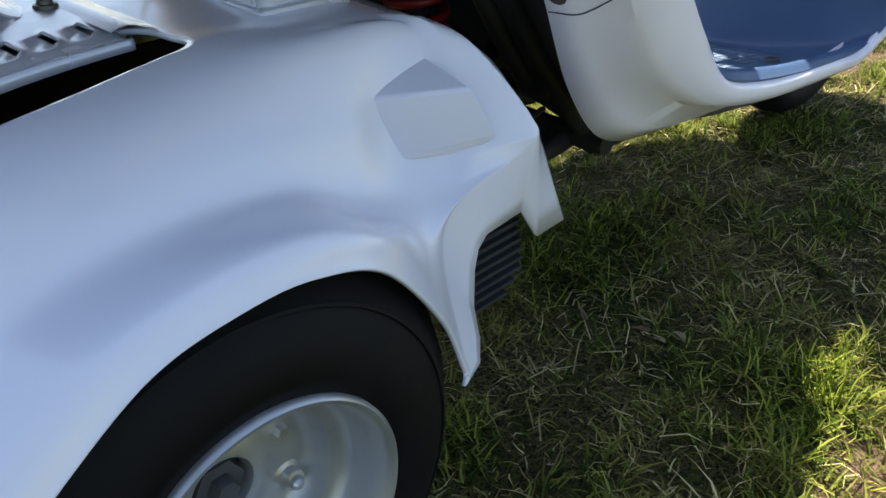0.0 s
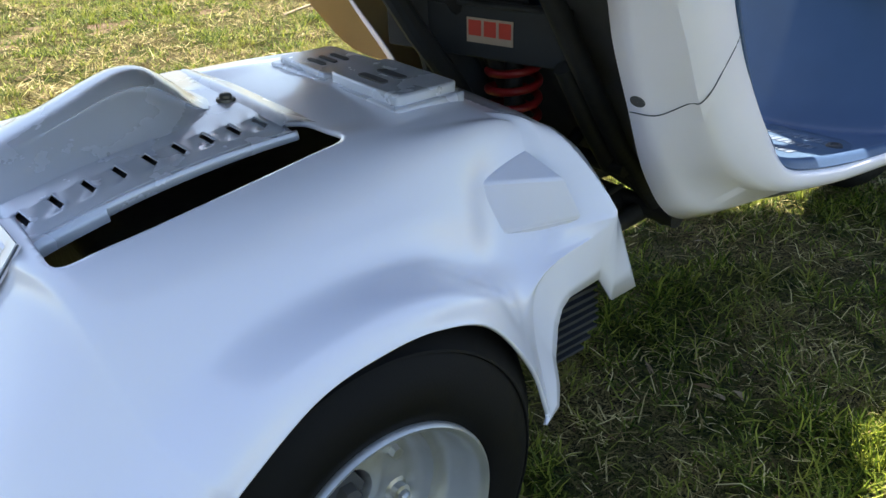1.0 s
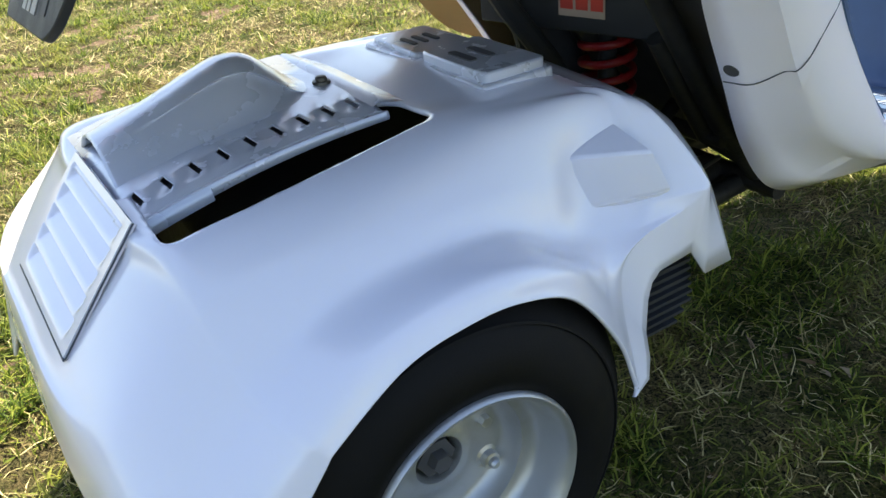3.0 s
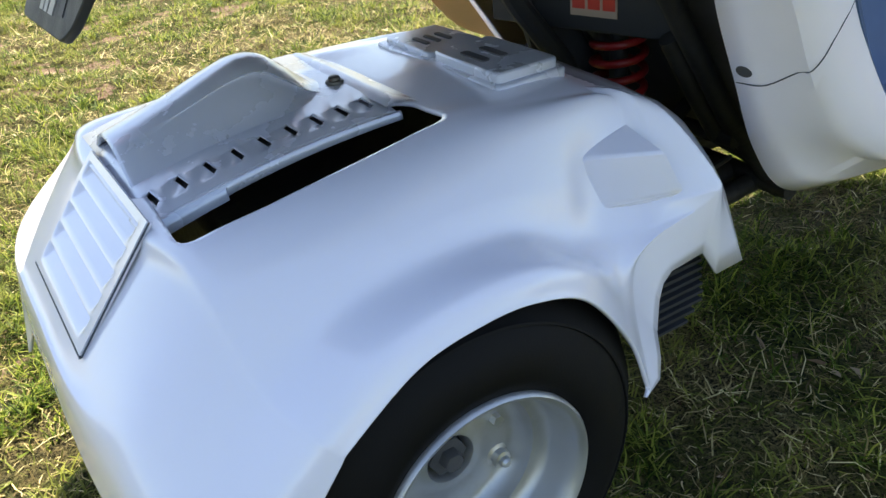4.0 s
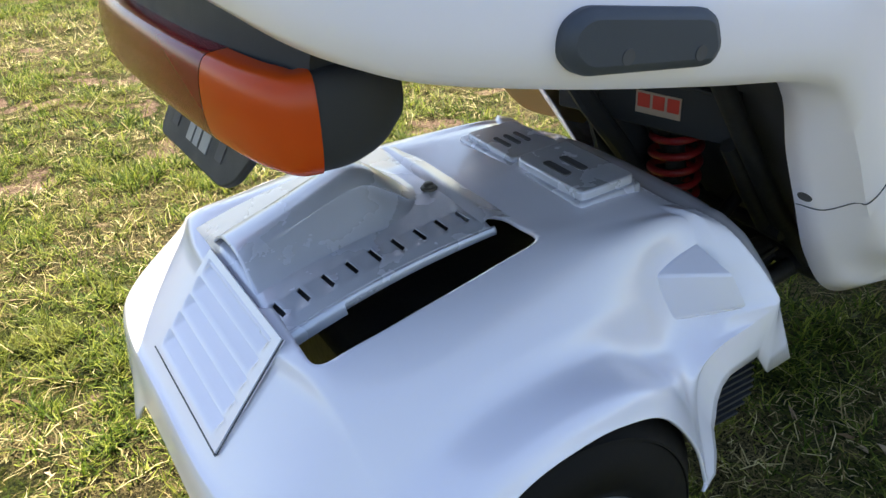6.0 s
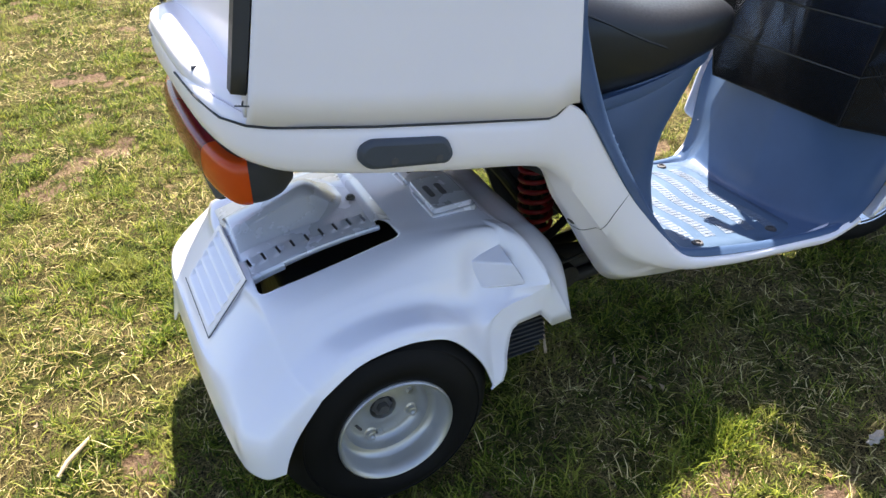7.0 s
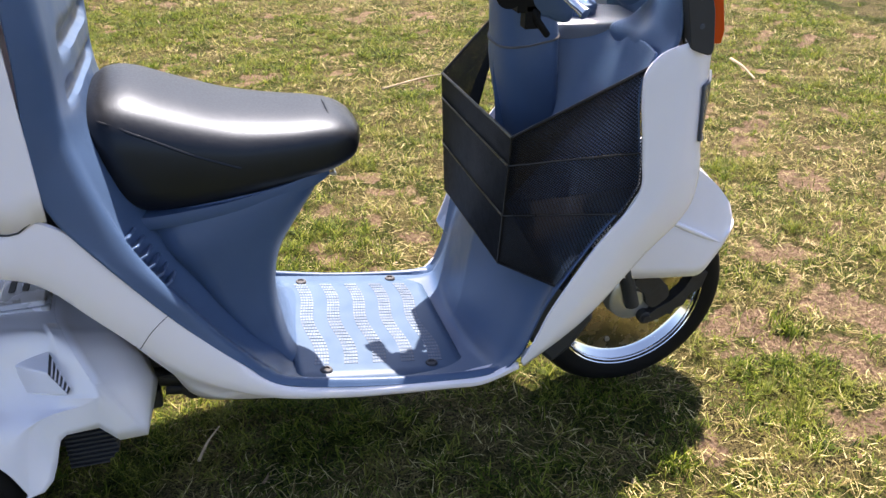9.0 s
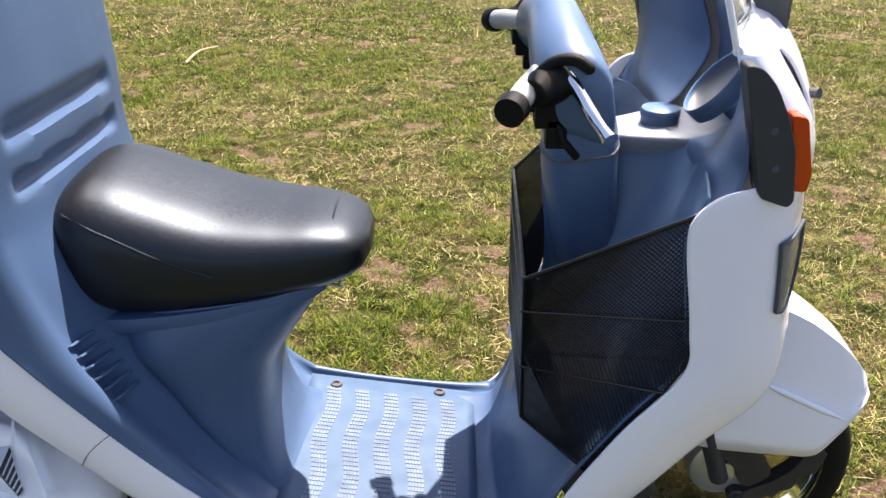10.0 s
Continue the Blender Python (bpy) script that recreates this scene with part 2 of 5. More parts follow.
def tube(bm, path, radius, sides=12, ends=True):
    """A round bar along a path; radius a number or one for each place."""
    pts = [Vector(p) for p in path]
    rad = radius if isinstance(radius, (list, tuple)) else [radius] * len(pts)
    rings, up = [], None
    for i, p in enumerate(pts):
        d = (pts[min(i + 1, len(pts) - 1)] - pts[max(i - 1, 0)]).normalized()
        a = d.orthogonal().normalized() if up is None else (up - d * up.dot(d)).normalized()
        up = a
        b = d.cross(a)
        rings.append([bm.verts.new(p + rad[i] * (a * math.cos(t) + b * math.sin(t))) for t in np.arange(sides) * 2 * math.pi / sides])
    for r, s in zip(rings, rings[1:]):
        for k in range(sides):
            bm.faces.new((r[k], r[(k + 1) % sides], s[(k + 1) % sides], s[k]))
    if ends:
        bm.faces.new(rings[0][::-1])
        bm.faces.new(rings[-1])


def lathe(bm, profile, centre, sides=64, axis="y"):
    """Turns a profile of (radius, across) about an axis along y (or z)."""
    c = Vector(centre)
    rows = []
    for t in np.arange(sides) * 2 * math.pi / sides:
        rows.append([bm.verts.new(c + (Vector((r * math.cos(t), w, r * math.sin(t))) if axis == "y" else Vector((r * math.cos(t), r * math.sin(t), w)))) for r, w in profile])
    for k in range(sides):
        a, b = rows[k], rows[(k + 1) % sides]
        for i in range(len(profile) - 1):
            bm.faces.new((a[i], b[i], b[i + 1], a[i + 1]))


def slab(bm, outline, y0, y1):
    """A plate of an (x, z) outline between two y."""
    a = [bm.verts.new((x, y0, z)) for x, z in outline]
    b = [bm.verts.new((x, y1, z)) for x, z in outline]
    bm.faces.new(a)
    bm.faces.new(b[::-1])
    for i in range(len(outline)):
        j = (i + 1) % len(outline)
        bm.faces.new((a[i], b[i], b[j], a[j]))


def rounded(outline, r, n=4):
    """An outline with its corners rounded."""
    out = []
    k = len(outline)
    for i in range(k):
        p, a, b = Vector(outline[i]), Vector(outline[i - 1]), Vector(outline[(i + 1) % k])
        da, db = (a - p), (b - p)
        q = min(r, da.length * 0.45, db.length * 0.45)
        s, e = p + da.normalized() * q, p + db.normalized() * q
        for t in np.linspace(0, 1, n):
            out.append(tuple((1 - t) ** 2 * s + 2 * t * (1 - t) * p + t ** 2 * e))
    return out


# ---- the scooter ----
scooter = thing("three_wheeled_scooter", "white and blue three-wheeled delivery scooter parked on patchy grass", "scooter")


def rails_of(*rows):
    return [[(x, -w, z) for x, w, z in r] for r in rows]


def stations(*numbers):
    return [tuple(numbers[i:i + 3]) for i in range(0, len(numbers), 3)]


# rear fender: rails from the middle outwards, stations from the tail's lower edge over the top to the front edge
MIDDLE = stations(-.262, 0, .275, -.256, 0, .320, -.244, 0, .333, -.165, 0, .424, -.08, 0, .430, 0, 0, .438, .08, 0, .446, .16, 0, .450, .22, 0, .450, .25, 0, .446)
INNER = stations(-.262, .095, .268, -.256, .095, .318, -.244, .095, .332, -.163, .097, .423, -.08, .095, .428, 0, .090, .436, .08, .085, .445, .16, .095, .446, .22, .098, .444, .252, .100, .438)
OUTER = stations(-.260, .150, .255, -.253, .150, .314, -.238, .150, .334, -.152, .1620, .4240, -.08, .1538, .4320, 0, .1447, .4397, .087, .1348, .4475, .16, .140, .444, .225, .146, .439, .264, .148, .430)
SHOULDER = stations(-.254, .212, .232, -.246, .210, .300, -.224, .207, .338, -.146, .202, .4045, -.08, .196, .4185, 0, .188, .430, .08, .178, .437, .16, .172, .437, .232, .169, .432, .281, .189, .413)
SLOPE = stations(-.246, .250, .207, -.242, .246, .278, -.212, .242, .322, -.142, .230, .376, -.08, .224, .397, 0, .218, .408, .08, .210, .406, .155, .199, .390, .215, .192, .373, .309, .226, .358)
VALLEY = stations(-.236, .278, .194, -.236, .276, .262, -.198, .268, .304, -.137, .256, .350, -.08, .246, .377, 0, .240, .387, .08, .232, .376, .145, .227, .345, .210, .216, .332, .301, .236, .337)
FLARE = stations(-.215, .302, .190, -.210, .302, .245, -.178, .298, .286, -.125, .294, .336, -.07, .289, .369, 0, .284, .381, .07, .280, .375, .130, .271, .346, .174, .257, .305, .207, .241, .306)
LIP = stations(-.187, .311, .197, -.178, .310, .225, -.159, .309, .262, -.110, .307, .321, -.054, .303, .354, 0, .299, .362, .051, .296, .3585, .107, .292, .335, .161, .286, .267, .186, .285, .205)

def with_station(rail, flat):
    """A further station just below the top of the tail, so that the top starts with a firm bend."""
    a, b, c, d = (np.array(q) for q in rail[1:5])
    f = .74
    smooth = 0.5 * (2 * b + (c - a) * f + (2 * a - 5 * b + 4 * c - d) * f ** 2 + (3 * b - a - 3 * c + d) * f ** 3)
    q = smooth * (1 - flat) + (b * (1 - f) + c * f) * flat
    return rail[:3] + [tuple(q)] + rail[3:]


MIDDLE, INNER, OUTER, SHOULDER, SLOPE = (with_station(r, f) for r, f in ((MIDDLE, 1), (INNER, 1), (OUTER, 1), (SHOULDER, .5), (SLOPE, .2)))
VALLEY, FLARE, LIP = (with_station(r, 0) for r in (VALLEY, FLARE, LIP))


def fender_half():
    p = net(rails_of(MIDDLE, INNER, OUTER, SHOULDER, SLOPE, VALLEY, FLARE, LIP), 190, 141)
    rim = np.clip((np.arange(190) - 176) / 3, 0, 1)[:, None] * np.clip((np.arange(141) - 34) / 8, 0, 1) * np.clip((104 - np.arange(141)) / 8, 0, 1)
    p += rim[:, :, None] * np.array((0.0025, -0.0055, 0.005))
    return p


SLOT = rounded([(-.157, -.1625), (.090, -.1345), (.089, -.068), (.050, -.045), (-.150, -.040)], .018, 6)


def in_slot(x, y):
    inside = False
    for (x1, y1), (x2, y2) in zip(SLOT, SLOT[1:] + SLOT[:1]):
        if (y1 > y) != (y2 > y) and x < (x2 - x1) * (y - y1) / (y2 - y1) + x1:
            inside = not inside
    return inside


def to_slot_edge(v, p, i, j):
    """Slides a corner of the opening onto the opening's smooth outline."""
    best = None
    for (x1, y1), (x2, y2) in zip(SLOT, SLOT[1:] + SLOT[:1]):
        dx, dy = x2 - x1, y2 - y1
        t = min(1, max(0, ((v.co.x - x1) * dx + (v.co.y - y1) * dy) / (dx * dx + dy * dy + 1e-12)))
        q = (x1 + dx * t, y1 + dy * t)
        d = math.hypot(q[0] - v.co.x, q[1] - v.co.y)
        if best is None or d < best[0]:
            best = (d, q)
    du, dv = p[i + 1, j] - p[i - 1, j], p[i, j + 1] - p[i, j - 1]
    a, b = np.linalg.solve(np.array([[du[0], dv[0]], [du[1], dv[1]]]), np.array([best[1][0] - v.co.x, best[1][1] - v.co.y]))
    v.co = (best[1][0], best[1][1], v.co.z + a * du[2] + b * dv[2])


half = fender_half()
bm = bmesh.new()
for p, side in ((half, -1), (mirror_y(half), 1)):
    if side > 0:
        p = p.copy()
        drop = np.exp(-((p[:, :, 1] - .112) / .022) ** 2) * np.clip(1 - np.arange(p.shape[0]) / 14, 0, 1)[:, None] ** 1.5
        p[:, :, 2] -= .036 * drop
        p[:, :, 0] -= .010 * drop
    def behind_panel(c):
        return -.234 < c[0] < -.172 and -.098 < c[1] < .055 and .34 < c[2] < .43

    cut_out = (lambda c: (c[2] > .40 and in_slot(c[0], c[1])) or behind_panel(c)) if side < 0 else behind_panel
    v = skin(bm, p, skip=cut_out)
    if side < 0:
        for i in range(30, 150):
            for j in range(3, 60):
                q = v[i][j]
                if 0 < len(q.link_faces) < 4 and q.co.z > .38 and q.co.x > -.170:
                    to_slot_edge(q, p, i, j)
    # the front corner folds down into a plate that hangs below the fender's edge
    js = list(range(78, 141))
    knots = stations(.376, .226, .240, .331, .231, .243, .304, .234, .279, .254, .241, .281, .243, .242, .272, .238, .243, .256, .230, .250, .228, .222, .264, .209, .208, .277, .199, .180, .288, .199)
    low = np.stack([np.interp(js, (78, 88, 97, 112, 115, 119, 127, 133, 137, 140), c) for c in zip(*knots)], 1)
    rows = [[v[189][j if side < 0 else 140 - j] for j in js]]
    for t in np.linspace(0, 1, 9)[1:]:
        row = []
        for j, b in zip(js, low):
            k = j if side < 0 else 140 - j
            e, back = Vector(p[189, k]), Vector(p[184, k])
            b = Vector((b[0], side * b[1], b[2]))
            mid = e + (e - back).normalized() * (b - e).length * .04
            row.append(bm.verts.new(e * (1 - t) ** 2 + mid * 2 * t * (1 - t) + b * t * t))
        rows.append(row)
    for ra, rb in zip(rows, rows[1:]):
        for i in range(len(js) - 1):
            bm.faces.new((ra[i], ra[i + 1], rb[i + 1], rb[i]) if side > 0 else (ra[i + 1], ra[i], rb[i], rb[i + 1]))
    # the fender runs on forward and down to its front rim
    upper = [v[189][j if side < 0 else 140 - j] for j in range(0, 79, 3)] + [r[0] for r in rows[1:]]
    at = [j for j in range(0, 79, 3)] + [78 + 3 * k for k in range(1, 9)]
    rim_knots = stations(.345, 0, .385, .357, .085, .377, .367, .121, .363, .388, .132, .334, .401, .149, .297, .390, .184, .271, .376, .226, .240)
    rim_at = np.stack([np.interp(at, (0, 20, 40, 60, 78, 90, 102), c) for c in zip(*rim_knots)], 1)
    strip = [upper]
    for t in np.linspace(0, 1, 8)[1:]:
        bulge = .010 * math.sin(math.pi * t) - .006 * math.sin(2 * math.pi * t)
        strip.append([bm.verts.new(Vector(u.co) * (1 - t) + Vector((r[0], side * r[1], r[2])) * t + Vector((.5, 0, .8)) * bulge * min(1, (102 - k) / 14)) for u, r, k in zip(upper, rim_at, at)])
    for ra, rb in zip(strip, strip[1:]):
        for i in range(len(at) - 1):
            bm.faces.new((ra[i + 1], ra[i], rb[i], rb[i + 1]) if side < 0 else (ra[i], ra[i + 1], rb[i + 1], rb[i]))
bmesh.ops.delete(bm, geom=[q for q in bm.verts if not q.link_faces], context="VERTS")
fender = part("rear_fender", bm, PEARL, scooter, "glossy pearl white moulded fender over both rear wheels", 60, solid=0.0035)

# raised air pods, open to the front behind slats
for side in (-1, 1):
    L, T, R, D, P, B = [Vector((x, side * w, z)) for x, w, z in ((.189, .1825, .3960), (.2470, .1795, .4120), (.2475, .2290, .3990), (.2705, .2335, .3560), (.2050, .2050, .3510), (.2780, .2130, .3620))]
    deep = Vector((-.012, side * -.022, -.018))
    bm = bmesh.new()
    v = {k: bm.verts.new(c) for k, c in dict(L=L, T=T, R=R, D=D, P=P, l=L + deep, t=T + deep, d=D + deep, p=P + deep).items()}
    for f in ("LTR", "LRDP", "LPpl", "PDdp", "TLlt"):
        bm.faces.new([v[k] for k in f])
    pod = part("air_pod", bm, PEARL, fender, "raised air pod with a slatted mouth", 45, bevel=.0028)
    back = Vector((-.0022, 0, -.0008))
    # One flat black face holds the shade of the pod's hollow.
    bm = bmesh.new()
    bm.faces.new([bm.verts.new(c + back) for c in (T.lerp(R, .05), T.lerp(R, .90), B.lerp(D, .90), B.lerp(D, .05))])
    part("pod_mouth", bm, BLACK, pod, "black face standing in for the shaded hollow behind the slats", 0)
    for k in range(5):
        f = .16 + k * .17
        u, w = T.lerp(B, f), R.lerp(D, min(.98, f + .04))
        u, w = u.lerp(w, .03), u.lerp(w, .92)
        along = (B - T).normalized() * .0014
        bm = bmesh.new()
        for o in (back * .15, back * .7):
            bm.faces.new([bm.verts.new(c + o) for c in (u - along, w - along, w + along, u + along)])
        part("pod_slat", bm, PEARL, pod, smooth=0)

# louvred panel on the tail
bm = bmesh.new()
a, b = Vector((-.2365, 0, .341)), Vector((-.1635, 0, .4285))
run = b - a
nrm = Vector((-run.z, 0, run.x)).normalized()


def on_panel(s, y, out):
    return a + run * s + Vector((0, y, 0)) + nrm * out


LIP_OUT, LIP_IN = .0024, -.0050
starts = [.075 + .178 * k for k in range(5)]


def louvre_out(s, y):
    """How far the panel stands out: each slat grows outwards on its way down and ends in a lip over the next."""
    edge = max(0.0, min(1.0, (y + .103) / .009)) * max(0.0, min(1.0, (.060 - y) / .009))
    edge = edge * edge * (3 - 2 * edge)
    for k in starts:
        if k <= s <= k + .150:
            f = (s - k) / .150
            return LIP_OUT + (LIP_IN - LIP_OUT) * f * edge
    return LIP_OUT


levels = [0, .03]
for k in starts:
    levels += [k, k + .03, k + .075, k + .12, k + .1485, k + .1515]
levels += [1.0]
ys = [-.115, -.109] + list(np.linspace(-.104, -.092, 7)) + list(np.linspace(-.08, .038, 7)) + list(np.linspace(.05, .062, 7)) + [.068]
p = [[on_panel(0, y, .0005) for y in ys]] + [[on_panel(s, y, louvre_out(s, y)) for y in ys] for s in levels] + [[on_panel(1.0, y, .0005) for y in ys]]
p = np.array([[on_panel(s, ys[0] - .0002, -.002)] + [tuple(c) for c in r] + [on_panel(s, ys[-1] + .0002, -.002)] for r, s in zip(p, [0] + levels + [1.0])])
skin(bm, p)
part("louvre_panel", bm, PEARL, fender, "white panel with slanted louvres", 30)

bm = bmesh.new()
tube(bm, [on_panel(1.0, -.1165, .0012), on_panel(.5, -.1165, .0012), on_panel(-.006, -.1165, .0006)], .0008, 6)
part("panel_gap", bm, SLATE, fender, "thin dark gap beside the louvre panel")
bm = bmesh.new()
tube(bm, [on_panel(-.012, y, .0014) for y in (-.1165, -.05, .01, .068)], .0011, 6)
part("panel_gap", bm, SLATE, fender, "thin dark gap below the louvre panel")

# engine cover: hump, vent strip and flange along the long slot
def cover_z(x, y):
    """The cover's base surface: it dips towards the tail and falls a little outwards."""
    return .4475 - .024 * (max(0.0, .062 - x) / .215) ** 2.2 + .11 * (min(y, -.036) + .07)


def cover_edge(x):
    return -.097 + .060 * (x + .15)


# hump: steep on the near side, with a round crest and an open rear lip
ALONG = spline([(0, .025), (.15, .0275), (.32, .033), (.50, .0420), (.62, .0465), (.73, .042), (.84, .024), (.93, .007), (1.0, .0)], 72)
ACROSS = spline([(-.038, 0), (-.033, .06), (-.023, .28), (-.010, .62), (.002, .86), (.016, .98), (.034, 1.0), (.058, .90), (.082, .60), (.104, .22), (.122, .0)], 60)


def hump_place(u, h, y, g):
    x_end = .026 + .022 * min(1.0, max(0.0, (y + .03) / .06))
    x = -.157 + u * (x_end + .157)
    wide = 1 - .25 * (1 - u) * max(0.0, y / .12)
    yy = y * wide + (.008 * u if y < 0 else 0)
    return (x, yy, cover_z(x, yy) - .001 + h * g ** (1 + .35 * u))


bm = bmesh.new()
skin(bm, np.array([[hump_place(u, h, y, max(0.0, min(1.0, g))) for y, g in ACROSS] for u, h in ALONG]))
cover = part("engine_cover", bm, COVER, scooter, "satin white engine cover with a smooth hump", 60, solid=0.0028)
bm = bmesh.new()
inner_lip = [hump_place(.055, .024, y, max(0.0, min(1.0, g))) for y, g in ACROSS]
skin(bm, np.array([[(x, y, z) for x, y, z in inner_lip], [(x, y, cover_z(x, y) - .006) for x, y, z in inner_lip]]))
part("lip_back", bm, COVER, cover, "recessed wall under the hump's rear lip", 40)

# base plate of the cover with nine louvred vents along its near side
PITCH, VENTS = .0251, 9
cuts = []
for k in range(VENTS):
    x0 = -.1495 + k * PITCH
    cuts += [(x0, 1), (x0 + .0038, 2), (x0 + .0095, 0)]
grid_x = [(-.162, 0)] + cuts + [(.062, 0), (.067, 0)]
rows_y = [0, .0025, .014, .019, .0385, .043, .060, .100, .150, .225]
bm = bmesh.new()
grid = []
for x, mark in grid_x:
    line = []
    for o in rows_y:
        y = cover_edge(x) + o
        sx = x - .15 * (o - .02) if .01 < o < .05 else x
        lift = (.0026 if mark == 2 else 0) if .015 < o < .040 else 0
        line.append(bm.verts.new((sx, y, cover_z(x, y) + lift)))
    grid.append(line)
for i in range(len(grid) - 1):
    for j in range(len(rows_y) - 1):
        if grid_x[i][1] == 1 and rows_y[j] == .019:
            continue
        bm.faces.new((grid[i][j], grid[i + 1][j], grid[i + 1][j + 1], grid[i][j + 1]))
part("vent_strip", bm, COVER, cover, "base plate with a row of nine dark louvred vents", 50, solid=0.0016)
# Added black sheet, so that the vents show dark as if deep in shade.
bm = bmesh.new()
skin(bm, np.array([[(x, cover_edge(x) + o, cover_z(x, cover_edge(x) + o) - .008) for o in (.006, .03, .055)] for x in np.linspace(-.156, .058, 24)]))
part("vent_shadow_plate", bm, BLACK, cover, "black sheet standing in for the shade inside the vents", 0)
bm = bmesh.new()
flange = []
for x in sorted(list(np.linspace(-.160, .071, 70)) + [-.0985, -.0975]):
    y, z, more = cover_edge(x), cover_z(x, cover_edge(x)), (1 if x < -.098 else 0)
    flange.append([(x, y + .0004, z), (x, y - .0022, z - .0007), (x, y - .0036, z - .0028), (x, y - .0042 - .0045 * more, z - .0100 + .014 * (x + .10) * (x > -.10) - .0015 * more)])
skin(bm, np.array(flange))
part("cover_flange", bm, COVER, cover, smooth=30, solid=0.002)
bm = bmesh.new()
p = np.array([[(x, y, .4525 + o - .03 * max(0, abs(y) - .07)) for x, o in ((.060, -.0020), (.066, .0000), (.072, .0010), (.077, .0002), (.082, -.0020), (.094, -.0058))] for y in np.linspace(-.079, .14, 24)])
skin(bm, p)
part("cover_joint", bm, COVER, cover, smooth=40)
bm = bmesh.new()
lathe(bm, [(.0001, .006), (.004, .006), (.0055, .005), (.0058, .002), (.0085, .0016), (.009, 0), (.009, -.004)], (.057, .015, .4520), 12, "z")
part("cover_bolt", bm, RUSTY, cover, "dull bolt head")

# raised lid on the cover's front
bm = bmesh.new()
for outline, z0, z1 in (([(.166, -.100), (.240, -.098), (.240, .014), (.166, .010)], .444, .459), ([(.166, .016), (.238, .020), (.234, .110), (.166, .110)], .440, .455), ([(.160, -.106), (.246, -.104), (.242, .116), (.158, .116)], .440, .4495)):
    o = rounded(outline, .008)
    lo = [bm.verts.new((x, y, z0 - .006)) for x, y in o]
    hi = [bm.verts.new((x, y, z1)) for x, y in o]
    bm.faces.new(hi)
    for i in range(len(o)):
        j = (i + 1) % len(o)
        bm.faces.new((lo[i], lo[j], hi[j], hi[i]))
lid = part("service_lid", bm, COVER, scooter, "raised satin white service lid", 40, bevel=.002)
for y0, y1, x0, x1 in ((-.060, -.020, .178, .188), (-.060, -.020, .200, .210), (.045, .075, .180, .186), (.045, .075, .194, .200), (.045, .075, .208, .214)):
    bm = bmesh.new()
    slab(bm, rounded([(x0, 0), (x1, 0), (x1, y1 - y0), (x0, y1 - y0)], .004), 0, .002)
    for v in bm.verts:
        x, y, z = v.co
        v.co = (x, y0 + z, (.4595 if y0 < 0 else .4555) + y - .001)
    part("lid_slot", bm, BLACK, lid, smooth=0)

# dark frame seen through the long slot and below the cover
bm = bmesh.new()
box(bm, (-.105, -.14, .285), (.23, .14, .375))
box(bm, (-.10, -.155, .18), (.26, .155, .30))
part("engine_block", bm, GREASE, scooter, "dirty black engine and gearbox", 20, bevel=.012)
bm = bmesh.new()
slab(bm, rounded([(.236, .282), (.316, .276), (.327, .214), (.302, .187), (.252, .186)], .010), -.216, -.140)
shroud = part("cooling_shroud", bm, DARK, scooter, "black finned cooling shroud", 20, bevel=.003)
for k in range(9):
    z = .192 + .0098 * k
    x1 = float(np.interp(z, (.187, .214, .276), (.300, .325, .315)))
    bm = bmesh.new()
    box(bm, (.242, -.222, z - .0016), (x1, -.214, z + .0016))
    part("fin", bm, DARK, shroud, smooth=0)


